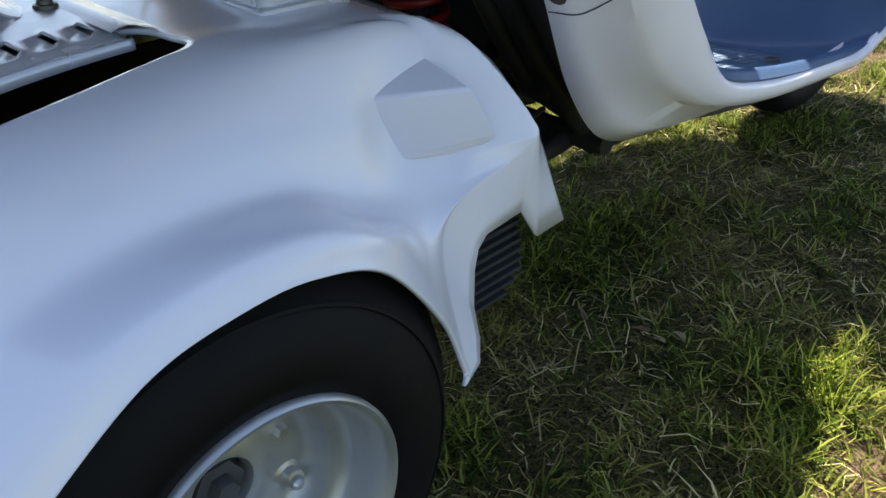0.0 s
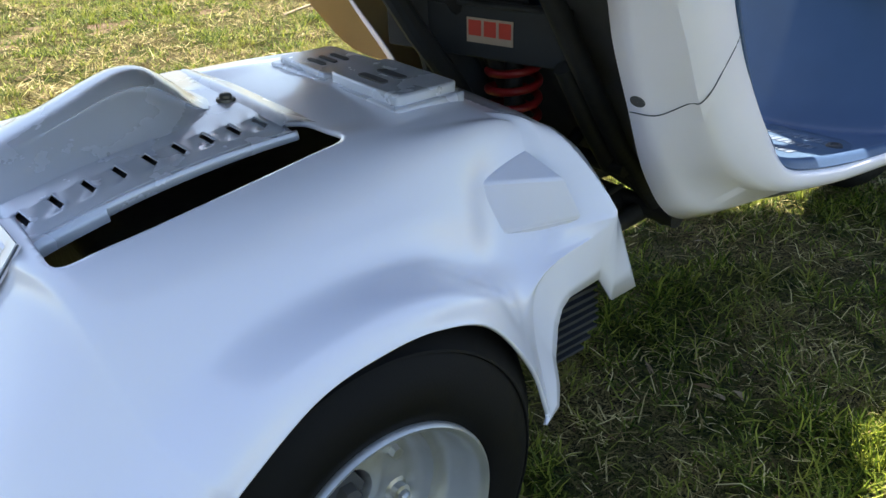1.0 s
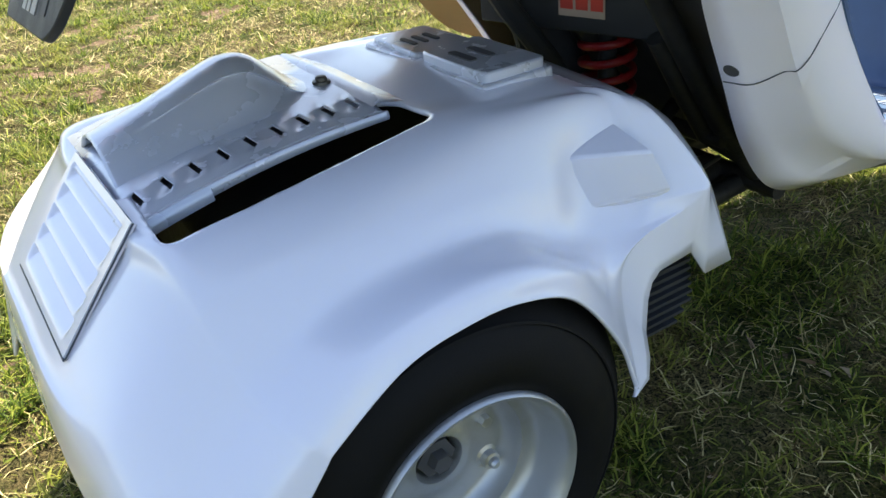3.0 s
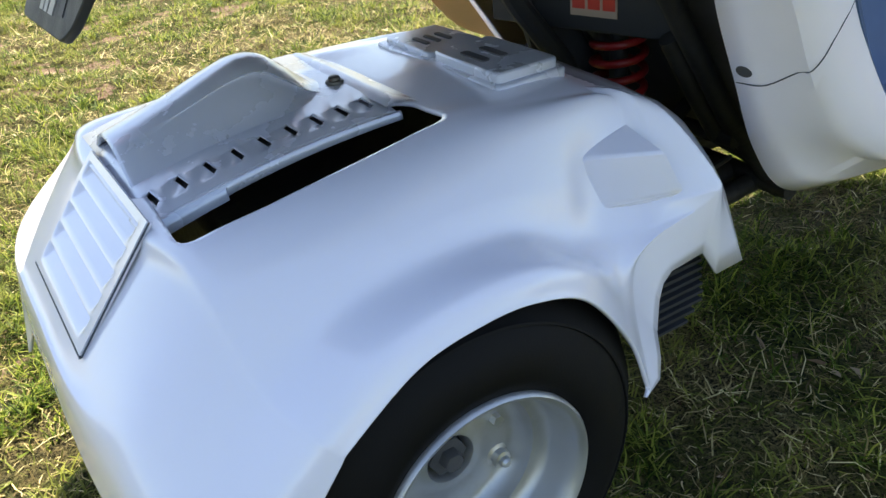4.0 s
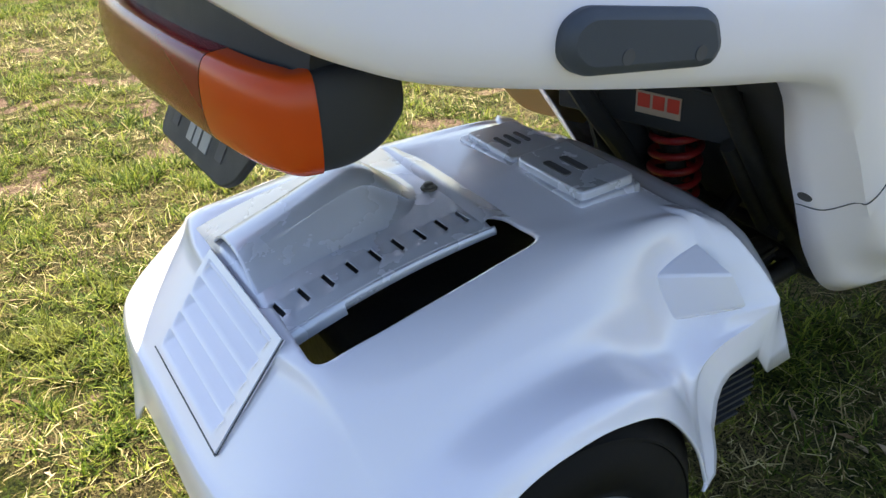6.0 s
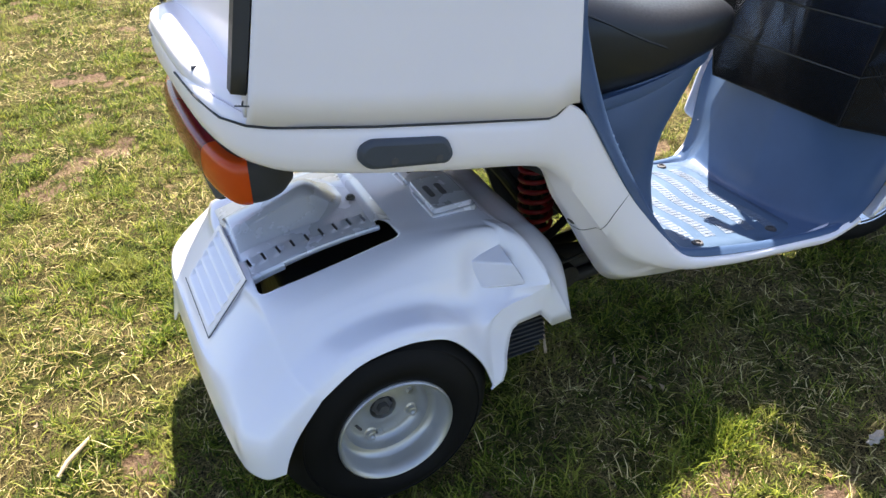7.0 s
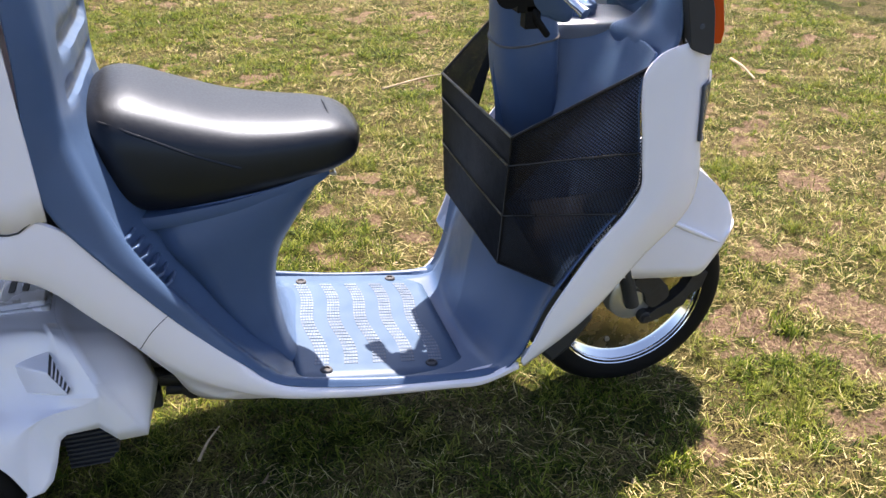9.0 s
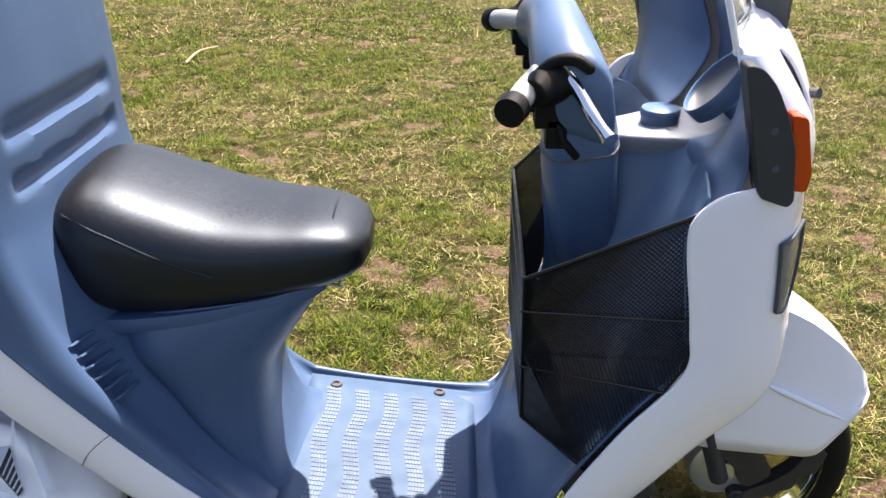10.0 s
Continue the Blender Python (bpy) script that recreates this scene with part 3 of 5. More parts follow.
def rear_wheel(side):
    w = new("rear_wheel")
    w.parent = scooter
    tagged(w, "small fat rear wheel with a silver steel rim")
    c = (0, 0, .193)
    bm = bmesh.new()
    prof = [(.094, .290), (.100, .297), (.112, .3025), (.126, .3030), (.140, .2980), (.152, .2900), (.1530, .2915), (.1550, .2905), (.1565, .2870), (.166, .2790), (.176, .2690), (.1845, .2560), (.190, .235), (.1875, .208), (.182, .194), (.170, .178), (.150, .165), (.120, .163), (.094, .175)]
    lathe(bm, [(r, side * y) for r, y in prof], c, 96)
    part("tyre", bm, RUBBER, w, "black rubber tyre with a smooth shoulder line", 40)
    bm = bmesh.new()
    prof = [(.0995, .296), (.0995, .300), (.097, .3025), (.094, .3015), (.091, .296), (.088, .284), (.0865, .268), (.083, .2615), (.078, .259), (.074, .2575), (.0725, .252), (.070, .2435), (.066, .2395), (.0635, .2370), (.058, .2365), (.036, .2365), (.033, .239), (.0235, .239), (.0215, .234), (.0215, .215)]
    lathe(bm, [(r, side * y) for r, y in prof], c, 96)
    part("rim", bm, SILVER, w, "silver painted pressed-steel rim", 50)
    bm = bmesh.new()
    lathe(bm, [(.0001, side * .246), (.009, side * .246), (.010, side * .244), (.0105, side * .236), (.019, side * .235), (.020, side * .225), (.0225, side * .215)], c, 6)
    part("axle_nut", bm, BLACK, w, "greasy black axle nut")
    for k in range(4):
        t = radians(-27 + 90 * k)
        bm = bmesh.new()
        q = (.056 * math.cos(t), 0, .193 + .056 * math.sin(t))
        lathe(bm, [(.0001, side * .2525), (.003, side * .2525), (.005, side * .250), (.0055, side * .246), (.0085, side * .245), (.0085, side * .238), (.012, side * .2365)], q, 12)
        part("wheel_nut", bm, STEEL, w, smooth=30)
    for k in range(3):
        t = radians(20 + 120 * k)
        bm = bmesh.new()
        q = (.052 * math.cos(t), 0, .193 + .052 * math.sin(t))
        lathe(bm, [(.0001, side * .243), (.0055, side * .243), (.006, side * .2365)], q, 6)
        part("rim_bolt", bm, STEEL, w, smooth=30)
    for k in range(2):
        bm = bmesh.new()
        t = radians(62 + 150 * k)
        m = pose(.053 * math.cos(t), side * .2375, .193 + .053 * math.sin(t), 0, -62 - 150 * k + 90, 0)
        box(bm, (-.008, -.0015, -.002), (.008, .0015, .002), m)
        part("rim_slot", bm, BLACK, w, smooth=0)


rear_wheel(-1)
rear_wheel(1)
bm = bmesh.new()
tube(bm, [(0, -.22, .193), (0, .22, .193)], .02)
part("rear_axle", bm, BLACK, scooter)

# the upper body leans a little to its left on the rear suspension
body_lean[0] = 0.05

# upper body: the white skirt that runs round the tail, along the side and down to the floor
#         x      w     top    bottom
SKIRT = [(-.202, .000, .788, .730), (-.201, .100, .786, .728), (-.193, .190, .780, .718), (-.176, .245, .772, .704), (-.145, .272, .756, .690), (-.100, .280, .742, .674),
         (.000, .284, .722, .650), (.120, .285, .702, .626), (.240, .284, .681, .603), (.292, .283, .691, .576), (.345, .276, .652, .510), (.400, .264, .578, .437),
         (.466, .255, .470, .357), (.541, .251, .378, .310), (.607, .250, .316, .286), (.700, .250, .290, .268), (.781, .250, .278, .257), (.900, .251, .266, .247), (.975, .253, .260, .244), (1.043, .258, .285, .270)]


RETURN = ((-.21, .24, .292, .345, .400, .466, .541, .607, .700, .781, .9, 1.05), (-.21, .235, .296, .330, .375, .426, .466, .545, .680, .775, .9, 1.05), (.735, .607, .566, .500, .430, .343, .286, .268, .262, .254, .248, .268))


def lower_sill(p):
    q = p.copy()
    k = np.clip((q[:, :, 0] - .56) / .08, 0, 1) * np.clip((1.06 - q[:, :, 0]) / .06, 0, 1) * np.clip((q[:, :, 1] - .19) / .03, 0, 1)
    q[:, :, 2] -= .034 * k
    return q


def skirt_rows(side):
    s = np.array(SKIRT)
    d = np.gradient(s[:, :2], axis=0)
    d /= np.linalg.norm(d, axis=1)[:, None]
    out = np.stack([-d[:, 1], d[:, 0]], 1)
    rows = []
    for (x, w, top, bot), (nx, nw) in zip(SKIRT, out):
        h = top - bot
        row = []
        k = float(np.interp(x, (.20, .30, .47, .56, .72), (.25, 1, 1, .55, .25)))
        for off, z in ((-.008, top - .003), (-.003, top), (.0, top - .002), (.003, top - .25 * h), (.003, top - .6 * h), (.000, top - .85 * h), (-.007, bot + .002), (-.018, bot)):
            row.append((x + nx * off, side * (w + nw * off), z))
        # inner edge of the leg's rear return
        ix, iz = float(np.interp(x, RETURN[0], RETURN[1])), float(np.interp(x, RETURN[0], RETURN[2]))
        last = Vector((ix, side * (w - .026 - .044 * k), iz))
        edge = Vector(row[-1])
        row.append(tuple(edge.lerp(last, .55) + Vector((-.004 * k, side * .004 * k, -.003 * k))))
        row.append(tuple(last))
        rows.append(row)
    return rows


for side in (-1, 1):
    rows = skirt_rows(side)
    # the leg leans: its lower edge lies behind its upper edge
    bm = bmesh.new()
    p = spline(np.array(rows), 200)
    if side > 0:
        p = lower_sill(p)
    skin(bm, p)
    if side < 0:
        leg = p
    part("body_skirt", bm, WHITE, scooter, "white plastic body skirt with a soft edge", 50, solid=.002)

i = int(np.argmin(np.abs(leg[:, 4, 0] - .398)))
d = int(np.argmin(np.abs(leg[:, 4, 0] - .450))) - i
cross = spline([leg[i + k, j] + np.array((-.0019, -.0021, 0)) for j, k in zip(range(2, 10), (d, int(.75 * d), int(.45 * d), int(.15 * d), 0, 0, 1, 1))], 40)
bm = bmesh.new()
tube(bm, [tuple(c) for c in cross], .0007, 6)
part("skirt_joint", bm, SLATE, scooter, "thin joint line across the leg")
near_leg = [k for k in range(200) if .33 < leg[k, 9, 0] < .45]
i = min(near_leg, key=lambda k: abs(leg[k, 9, 2] - .440))
spot = Vector(leg[i, 9]).lerp(Vector(leg[i, 8]), .45)
out = (Vector(leg[i + 1, 8]) - Vector(leg[i - 1, 8])).cross(Vector(leg[i, 9]) - Vector(leg[i, 8])).normalized()
if out.x > 0:
    out = -out
bm = bmesh.new()
lathe(bm, [(.0001, .003), (.0075, .0026), (.0092, .0008), (.0092, -.006)], (0, 0, 0), 20, "z")
face = out.to_track_quat("Z", "Y").to_matrix().to_4x4()
face.translation = spot
for v in bm.verts:
    v.co = face @ v.co
part("skirt_bolt", bm, BLACK, scooter, "black push rivet")

# box side panels, rear and top
for side in (-1, 1):
    bm = bmesh.new()
    prof = []
    for x, zb in ((-.157, .760), (-.10, .745), (0, .724), (.12, .704), (.19, .692), (.235, .6845), (.262, .680), (.280, .683), (.298, .694), (.313, .694)):
        prof.append([(x + (.20 * (z - .76) if x < -.05 else (-.02 * (z - .7) if x > .2 else .1 * (z - .75))), side * (.2875 - .03 * (z - .72)), z) for z in np.linspace(zb - .003, 1.22, 12)])
    p = spline(np.array(prof), 60)
    skin(bm, p)
    part("box_side_panel", bm, WHITE, scooter, "flat white side panel of the rear box", 40, solid=.004)
    bm = bmesh.new()
    p = np.array([[(x, side * w, z) for x, w in ((-.172 + .19 * (z - .76), .240), (-.173 + .19 * (z - .76), .264), (-.159 + .2 * (z - .76), .279), (-.155 + .2 * (z - .76), .272))] for z in np.linspace(.790, 1.22, 14)])
    skin(bm, p)
    part("box_edge_strip", bm, DARK, scooter, "black rubber edge strip of the box", 30, solid=.003)
    bm = bmesh.new()
    tube(bm, [(-.2065, side * .100, .7760), (-.1985, side * .192, .7690), (-.1825, side * .248, .7580), (-.1575, side * .2745, .7510), (-.131, side * .2835, .7455), (-.10, side * .2888, .7410), (0, side * .2900, .7212), (.12, side * .2900, .7008), (.262, side * .2890, .6770), (.275, side * .2885, .679), (.312, side * .2850, .704)], .0016, 6)
    part("panel_joint", bm, DARK, scooter, "thin dark joint under the box panel")
    bm = bmesh.new()
    tube(bm, [(-.168, side * .2800, .7805), (-.152, side * .2868, .7790)], .0011, 6)
    tube(bm, [(-.158, side * .2845, .7860), (-.160, side * .2838, .7795)], .0011, 6)
    part("corner_clip", bm, SLATE, scooter, "small dark clip at the corner of the box")
bm = bmesh.new()
box(bm, (-.152, -.268, .75), (-.142, .268, .80))
p = np.array([[(-.157 + .2 * (z - .76), y, z) for y in np.linspace(-.27, .27, 10)] for z in np.linspace(.76, 1.22, 10)])
skin(bm, p)
part("box_back", bm, WHITE, scooter, "white rear wall of the box", 30, solid=.004)
bm = bmesh.new()
p = np.array([[(x, y, 1.22) for y in np.linspace(-.276, .276, 6)] for x in np.linspace(-.065, .305, 6)])
skin(bm, p)
part("box_top", bm, WHITE, scooter, smooth=30, solid=.006)

# tail deck behind the box
bm = bmesh.new()
deck_rails = []
for x, z, k in ((-.201, .784, 1.0), (-.200, .796, .99), (-.194, .804, .97), (-.17, .806, .97), (-.13, .802, .97), (-.09, .796, .98)):
    rail = []
    for y in np.linspace(-.279, .279, 31):
        f = abs(y) / .279
        rail.append((x + .066 * f ** 4 * (1 if x < -.19 else .4), y * k, z - .030 * f ** 3))
    deck_rails.append(rail)
skin(bm, net(deck_rails, 40, 16))
deck = part("tail_deck", bm, WHITE, scooter, "white deck at the tail behind the box", 50, solid=.004)
for x, y, z in ((-.178, -.062, .8068), (-.184, -.165, .8008), (-.178, .062, .8068), (-.184, .165, .8008)):
    bm = bmesh.new()
    box(bm, (x - .009, y - .003, z - .008), (x + .009, y + .003, z))
    part("deck_slot", bm, SLATE, deck, "short dark slot in the deck", 0)

# side grip pad
for side in (-1, 1):
    bm = bmesh.new()
    o = rounded([(-.027, .680), (-.012, .664), (.100, .648), (.110, .660), (.101, .687), (-.008, .706), (-.024, .698)], .012, 5)
    slab(bm, o, side * .278, side * .300)
    pad = part("side_grip_pad", bm, SLATE, scooter, "slate grey rounded grip pad", 40, bevel=.007)
    # Black discs on the pad's face hold the shade of recessed screws.
    for x, z in ((.022, .671), (.086, .661)):
        bm = bmesh.new()
        lathe(bm, [(.0001, side * .3006), (.0052, side * .3006), (.0058, side * .296)], (x, 0, z), 16)
        part("screw_hole", bm, BLACK, pad, smooth=30)

# tail lamp
lamp = new("tail_lamp")
lamp.parent = scooter
tagged(lamp, "wide curved tail lamp, red between orange ends, in a black housing")


LAMP_PLAN = [(-.206, 0), (-.2055, .05), (-.2035, .10), (-.199, .15), (-.192, .188), (-.184, .210), (-.174, .224), (-.160, .2310), (-.135, .2335), (-.112, .232), (-.096, .226)]
LAMP_HALF = [.030, .030, .030, .0305, .031, .0315, .032, .0325, .033, .029, .020]
LAMP_Z = [.660, .660, .659, .657, .654, .652, .650, .650, .651, .654, .657]


def lamp_shell(s0, s1, grow, n):
    """Part of the lamp's outer skin, between two places on its plan; minus is the right half."""
    plan = np.array(LAMP_PLAN)
    d = np.gradient(plan, axis=0)
    d /= np.linalg.norm(d, axis=1)[:, None]
    data = np.column_stack([plan, -d[:, 1], d[:, 0], LAMP_HALF, LAMP_Z])
    fine = spline(data, 401)
    rows = []
    for u in np.linspace(s0, s1, n):
        x, w, nx, nw, hz, zc = fine[min(400, int(round(abs(u) * 40)))]
        sg = -1 if u < 0 else 1
        row = []
        for t in np.linspace(-math.pi / 2, math.pi / 2, 17):
            o = (.016 + grow) * max(0, math.cos(t)) ** .55 - .014
            row.append((x + nx * o, sg * (w + nw * o), zc + (hz + grow) * math.sin(t)))
        row = [(x - nx * .022, sg * (w - nw * .022), zc - hz)] + row + [(x - nx * .022, sg * (w - nw * .022), zc + hz)]
        rows.append(row)
    return np.array(rows)


for s0, s1, mat, text in ((-7.2, -3.0, ORANGE, "orange turn signal lens"), (-2.97, 2.97, LENS_RED, "dark red brake lens"), (3.0, 7.2, ORANGE, "orange turn signal lens")):
    bm = bmesh.new()
    skin(bm, lamp_shell(s0, s1, 0, 50))
    part("lens", bm, mat, lamp, text, 50)
bm = bmesh.new()
for sg in (-1, 1):
    skin(bm, lamp_shell(sg * 7.1, sg * 10, -.0012, 30))
rows = []
for y in np.linspace(-.218, .218, 25):
    f = abs(y) / .218
    x = -.186 + .034 * f ** 3
    rows.append([(x, y, .638 - .010 * f), (x, y, .694 - .008 * f), (x + .008, y, .722 - .010 * f), (-.10, y, .722 - .014 * f), (-.10, y, .650)])
skin(bm, np.array(rows), close=True)
bmesh.ops.holes_fill(bm, edges=[e for e in bm.edges if e.is_boundary], sides=60)
part("housing", bm, DARK, lamp, "black plastic lamp housing", 40)

# plate holder under the lamp
plate_m = pose(-.176, 0, .5625, 0, 30, 0)
bm = bmesh.new()
slab(bm, rounded([(-.078, 0), (.090, 0), (.096, .012), (.096, .075), (-.134, .075), (-.120, .046), (-.100, .012)], .008), 0, .007)
for v in bm.verts:
    x, y, z = v.co
    v.co = plate_m @ Vector((-y, x, z))
plate = part("plate_holder", bm, DARK, scooter, "black plastic plate holder", 30, bevel=.0015)
for x0, x1 in ((-.030, -.012), (-.007, .006), (.010, .024)):
    bm = bmesh.new()
    box(bm, (-.0078, x0, .013), (-.0066, x1, .035), plate_m)
    part("pale_mark", bm, PALE_GREY, plate, smooth=0)
for y in (-.058, .060):
    bm = bmesh.new()
    box(bm, (-.0078, y - .008, .016), (-.0066, y + .008, .036), plate_m)
    part("slot_hole", bm, BLACK, plate, smooth=0)

# blue tub: backrest, step-through and the inside of the leg shield, as one moulding
#      x     w      z    rails run from the box top, down, along the floor and up the shield
EDGE = stations(.305, .278, 1.22, .316, .280, .945, .306, .281, .776, .316, .281, .700, .361, .277, .622, .450, .258, .487, .512, .251, .410, .556, .248, .364, .612, .248, .314, .782, .249, .278, .976, .251, .262, 1.040, .262, .298, 1.080, .285, .425, 1.146, .292, .535, 1.212, .298, .632, 1.212, .300, .700, 1.198, .300, .812, 1.218, .300, .868)
BAND = stations(.335, .242, 1.22, .345, .243, .940, .342, .243, .822, .352, .246, .752, .404, .245, .612, .484, .238, .476, .540, .230, .396, .584, .228, .344, .628, .234, .318, .784, .236, .286, .972, .238, .266, 1.030, .235, .284, 1.088, .252, .420, 1.148, .257, .530, 1.198, .260, .632, 1.206, .258, .700, 1.220, .247, .812, 1.232, .242, .870)
LEDGE = stations(.345, .205, 1.22, .354, .205, .935, .352, .205, .815, .366, .205, .733, .414, .200, .580, .489, .194, .460, .546, .190, .372, .596, .192, .320, .650, .212, .288, .784, .218, .266, .965, .214, .250, 1.020, .200, .276, 1.072, .200, .415, 1.118, .200, .528, 1.172, .197, .632, 1.192, .187, .700, 1.230, .165, .812, 1.250, .155, .864)
INSIDE = stations(.350, .10, 1.22, .362, .10, .930, .360, .10, .810, .378, .10, .730, .445, .10, .590, .515, .10, .470, .572, .10, .378, .612, .10, .322, .655, .10, .272, .784, .10, .258, .960, .10, .233, 1.012, .10, .266, 1.046, .10, .415, 1.072, .10, .528, 1.135, .095, .632, 1.170, .088, .700, 1.222, .076, .812, 1.250, .072, .856)
SPINE = stations(.350, 0, 1.22, .362, 0, .930, .360, 0, .810, .378, 0, .730, .445, 0, .590, .515, 0, .470, .572, 0, .378, .612, 0, .322, .655, 0, .272, .784, 0, .258, .955, 0, .233, 1.005, 0, .266, 1.032, 0, .415, 1.056, 0, .528, 1.070, 0, .632, 1.070, 0, .700, 1.062, 0, .812, 1.090, 0, .850)


def tub_half():
    p = net(rails_of(EDGE, BAND, LEDGE, INSIDE, SPINE), 330, 60)
    for i in range(p.shape[0]):
        for j in range(p.shape[1]):
            x, y, z = p[i, j]
            if x < .42 and z > .78 and -y < .205:
                for zc in (.838, .908):
                    g = max(0.0, 1 - ((z - zc) / .019) ** 2) ** .7
                    e = min(1.0, max(0.0, (.186 + y) / .034))
                    p[i, j, 0] -= .013 * g * e * e * (3 - 2 * e)
    return p


tub = tub_half()
bm = bmesh.new()
skin(bm, tub)
skin(bm, lower_sill(mirror_y(tub)))
blue_tub = part("inner_panel", bm, BLUE, scooter, "blue moulded backrest, step-through and leg shield lining", 50, solid=.003)

# floor mat plate with rows of raised studs and four bolts
bm = bmesh.new()
p = np.array([[(x, y, .2815 - .145 * (x - .695)) for y in np.linspace(-.216, .200, 12)] for x in np.linspace(.640, .965, 20)])
skin(bm, p)
floor_plate = part("floor_board", bm, FLOOR_BLUE, scooter, "worn light blue floor board with rows of studs", 40, solid=.004)
bm = bmesh.new()
for k, x0 in enumerate((.690, .745, .800, .855, .910)):
    for r in range(5):
        for j in range(28):
            x = x0 + (r - 2) * .0055 + .006 * math.sin(j * .35)
            y = -.155 + j * .0115
            z = .2815 - .145 * (x - .695)
            box(bm, (x - .0019, y - .0042, z - .001), (x + .0019, y + .0042, z + .0011))
part("floor_studs", bm, STUD, floor_plate, "rows of small raised studs", 0, kind="stuff")
for x, y in ((.695, -.178), (.899, -.169), (.693, .170), (.896, .183)):
    bm = bmesh.new()
    lathe(bm, [(.0001, .001), (.006, .001), (.0065, .004), (.010, .0035), (.012, .0005), (.012, -.003)], (x, y, .282 - .145 * (x - .695)), 16, "z")
    part("floor_bolt", bm, BLACK, floor_plate, "black floor bolt")

body_lean[0] = 0.0

# seat base
bm = bmesh.new()
def ring_xy(cx, hx, hy, z, n=36, e=3.2, shift=0.0):
    pts = []
    for t in np.arange(n) * 2 * math.pi / n:
        c, s = math.cos(t), math.sin(t)
        pts.append((cx + hx * abs(c) ** (2 / e) * (1 if c > 0 else -1), hy * abs(s) ** (2 / e) * (1 if s > 0 else -1), z))
    return pts
rings = []
for x0, x1, hy, z in ((.638, .690, .155, .262), (.608, .650, .144, .285), (.566, .632, .137, .340), (.508, .628, .132, .42), (.466, .645, .130, .49), (.422, .684, .130, .550), (.398, .722, .128, .600), (.384, .738, .122, .628)):
    c, hx = (x0 + x1) / 2, (x1 - x0) / 2
    wide = float(np.interp(z, (.262, .34, .56, .64), (.25, .48, .42, .10)))
    rings.append([(x, y * (1 + wide * max(0, (x1 - .03 - x) / (2 * hx)) ** 1.3), zz) for x, y, zz in ring_xy(c, hx, hy, z)])
r = np.array(rings)
tilt = (r[:, :, 0] - .40) * .10
r[4:, :, 2] += tilt[4:] * np.array([.2, .4, .8, 1.0])[:, None] - .02 * np.array([0, .3, .8, 1.0])[:, None]
skin(bm, spline(r, 30), close=True)
part("seat_base", bm, BLUE, scooter, "blue plastic seat pedestal", 50)
for k in range(6):
    bm = bmesh.new()
    t = k / 5
    a, b = Vector((.398, -.238, .622)).lerp(Vector((.450, -.237, .538)), t), Vector((.404, -.165, .606)).lerp(Vector((.452, -.150, .512)), t)
    up, w = Vector((.86, 0, .51)) * .012, Vector((.50, 0, -.86)) * .0035
    lo = [bm.verts.new(c - up) for c in (a - w, a + w, b + w, b - w)]
    hi = [bm.verts.new(c) for c in (a - w * .5 + (b - a) * .12 + up * .9, a + w * .5 + (b - a) * .12 + up * .9, b + w + up * .9, b - w + up * .9)]
    bm.faces.new(hi)
    for i in range(4):
        j = (i + 1) % 4
        bm.faces.new((lo[i], lo[j], hi[j], hi[i]))
    part("pedestal_fin", bm, BLUE, scooter, "small blue rib", 30, bevel=.0012)

# seat
seat = new("seat")
seat.parent = scooter
tagged(seat, "long black vinyl seat with a stitched seam")
bm = bmesh.new()
secs = []
#    x     half   low    side   top
SEAT = ((.354, .060, .676, .725, .757), (.361, .120, .634, .715, .786), (.388, .148, .604, .705, .804), (.43, .155, .593, .694, .803), (.50, .152, .595, .684, .777), (.58, .142, .603, .676, .750), (.66, .126, .612, .675, .736), (.72, .112, .622, .677, .730), (.76, .098, .634, .680, .722), (.786, .078, .648, .682, .709), (.799, .042, .664, .684, .696))
for x, hw, lo, mid, top in SEAT:
    ring = []
    for t in np.arange(40) * 2 * math.pi / 40:
        c, s = math.cos(t), math.sin(t)
        e = 3.0 if s > 0 else 2.6
        y = hw * abs(c) ** (2 / e) * (1 if c > 0 else -1)
        z = mid + ((top - mid) if s > 0 else (mid - lo)) * abs(s) ** (2 / (3.3 if s > 0 else 3.2)) * (1 if s > 0 else -1)
        ring.append((x - .0 + .02 * (s < 0) * abs(s) * (x < .45), y, z))
    secs.append(ring)
skin(bm, spline(np.array(secs), 70), close=True)
bmesh.ops.holes_fill(bm, edges=[e for e in bm.edges if e.is_boundary], sides=60)
cushion = part("cushion", bm, LEATHER, seat, "black vinyl cushion", 60)
for side in (-1, 1):
    bm = bmesh.new()
    path = []
    for x, z in spline([(.372, .776), (.40, .770), (.45, .748), (.52, .712), (.585, .682)], 40):
        hw, mid, top = (float(np.interp(x, [q[0] for q in SEAT], [q[k] for q in SEAT])) for k in (1, 3, 4))
        up = min(1.0, max(0.0, (z - mid) / (top - mid))) ** (3.3 / 2)
        path.append((x, side * (hw * max(0.0, 1 - up * up) ** (1 / 3.0) + .0004), z))
    tube(bm, path, .0022, 6)
    part("seam", bm, LEATHER, seat, "raised stitched seam")
bm = bmesh.new()
path = [(.745 + .012 * math.cos(t) * 0, -.099 * math.cos(t), .680 + .0475 * math.sin(t)) for t in np.linspace(.12, math.pi - .12, 24)]
tube(bm, path, .0018, 6)
part("seam", bm, LEATHER, seat, "raised stitched seam")
bm = bmesh.new()
rows = []
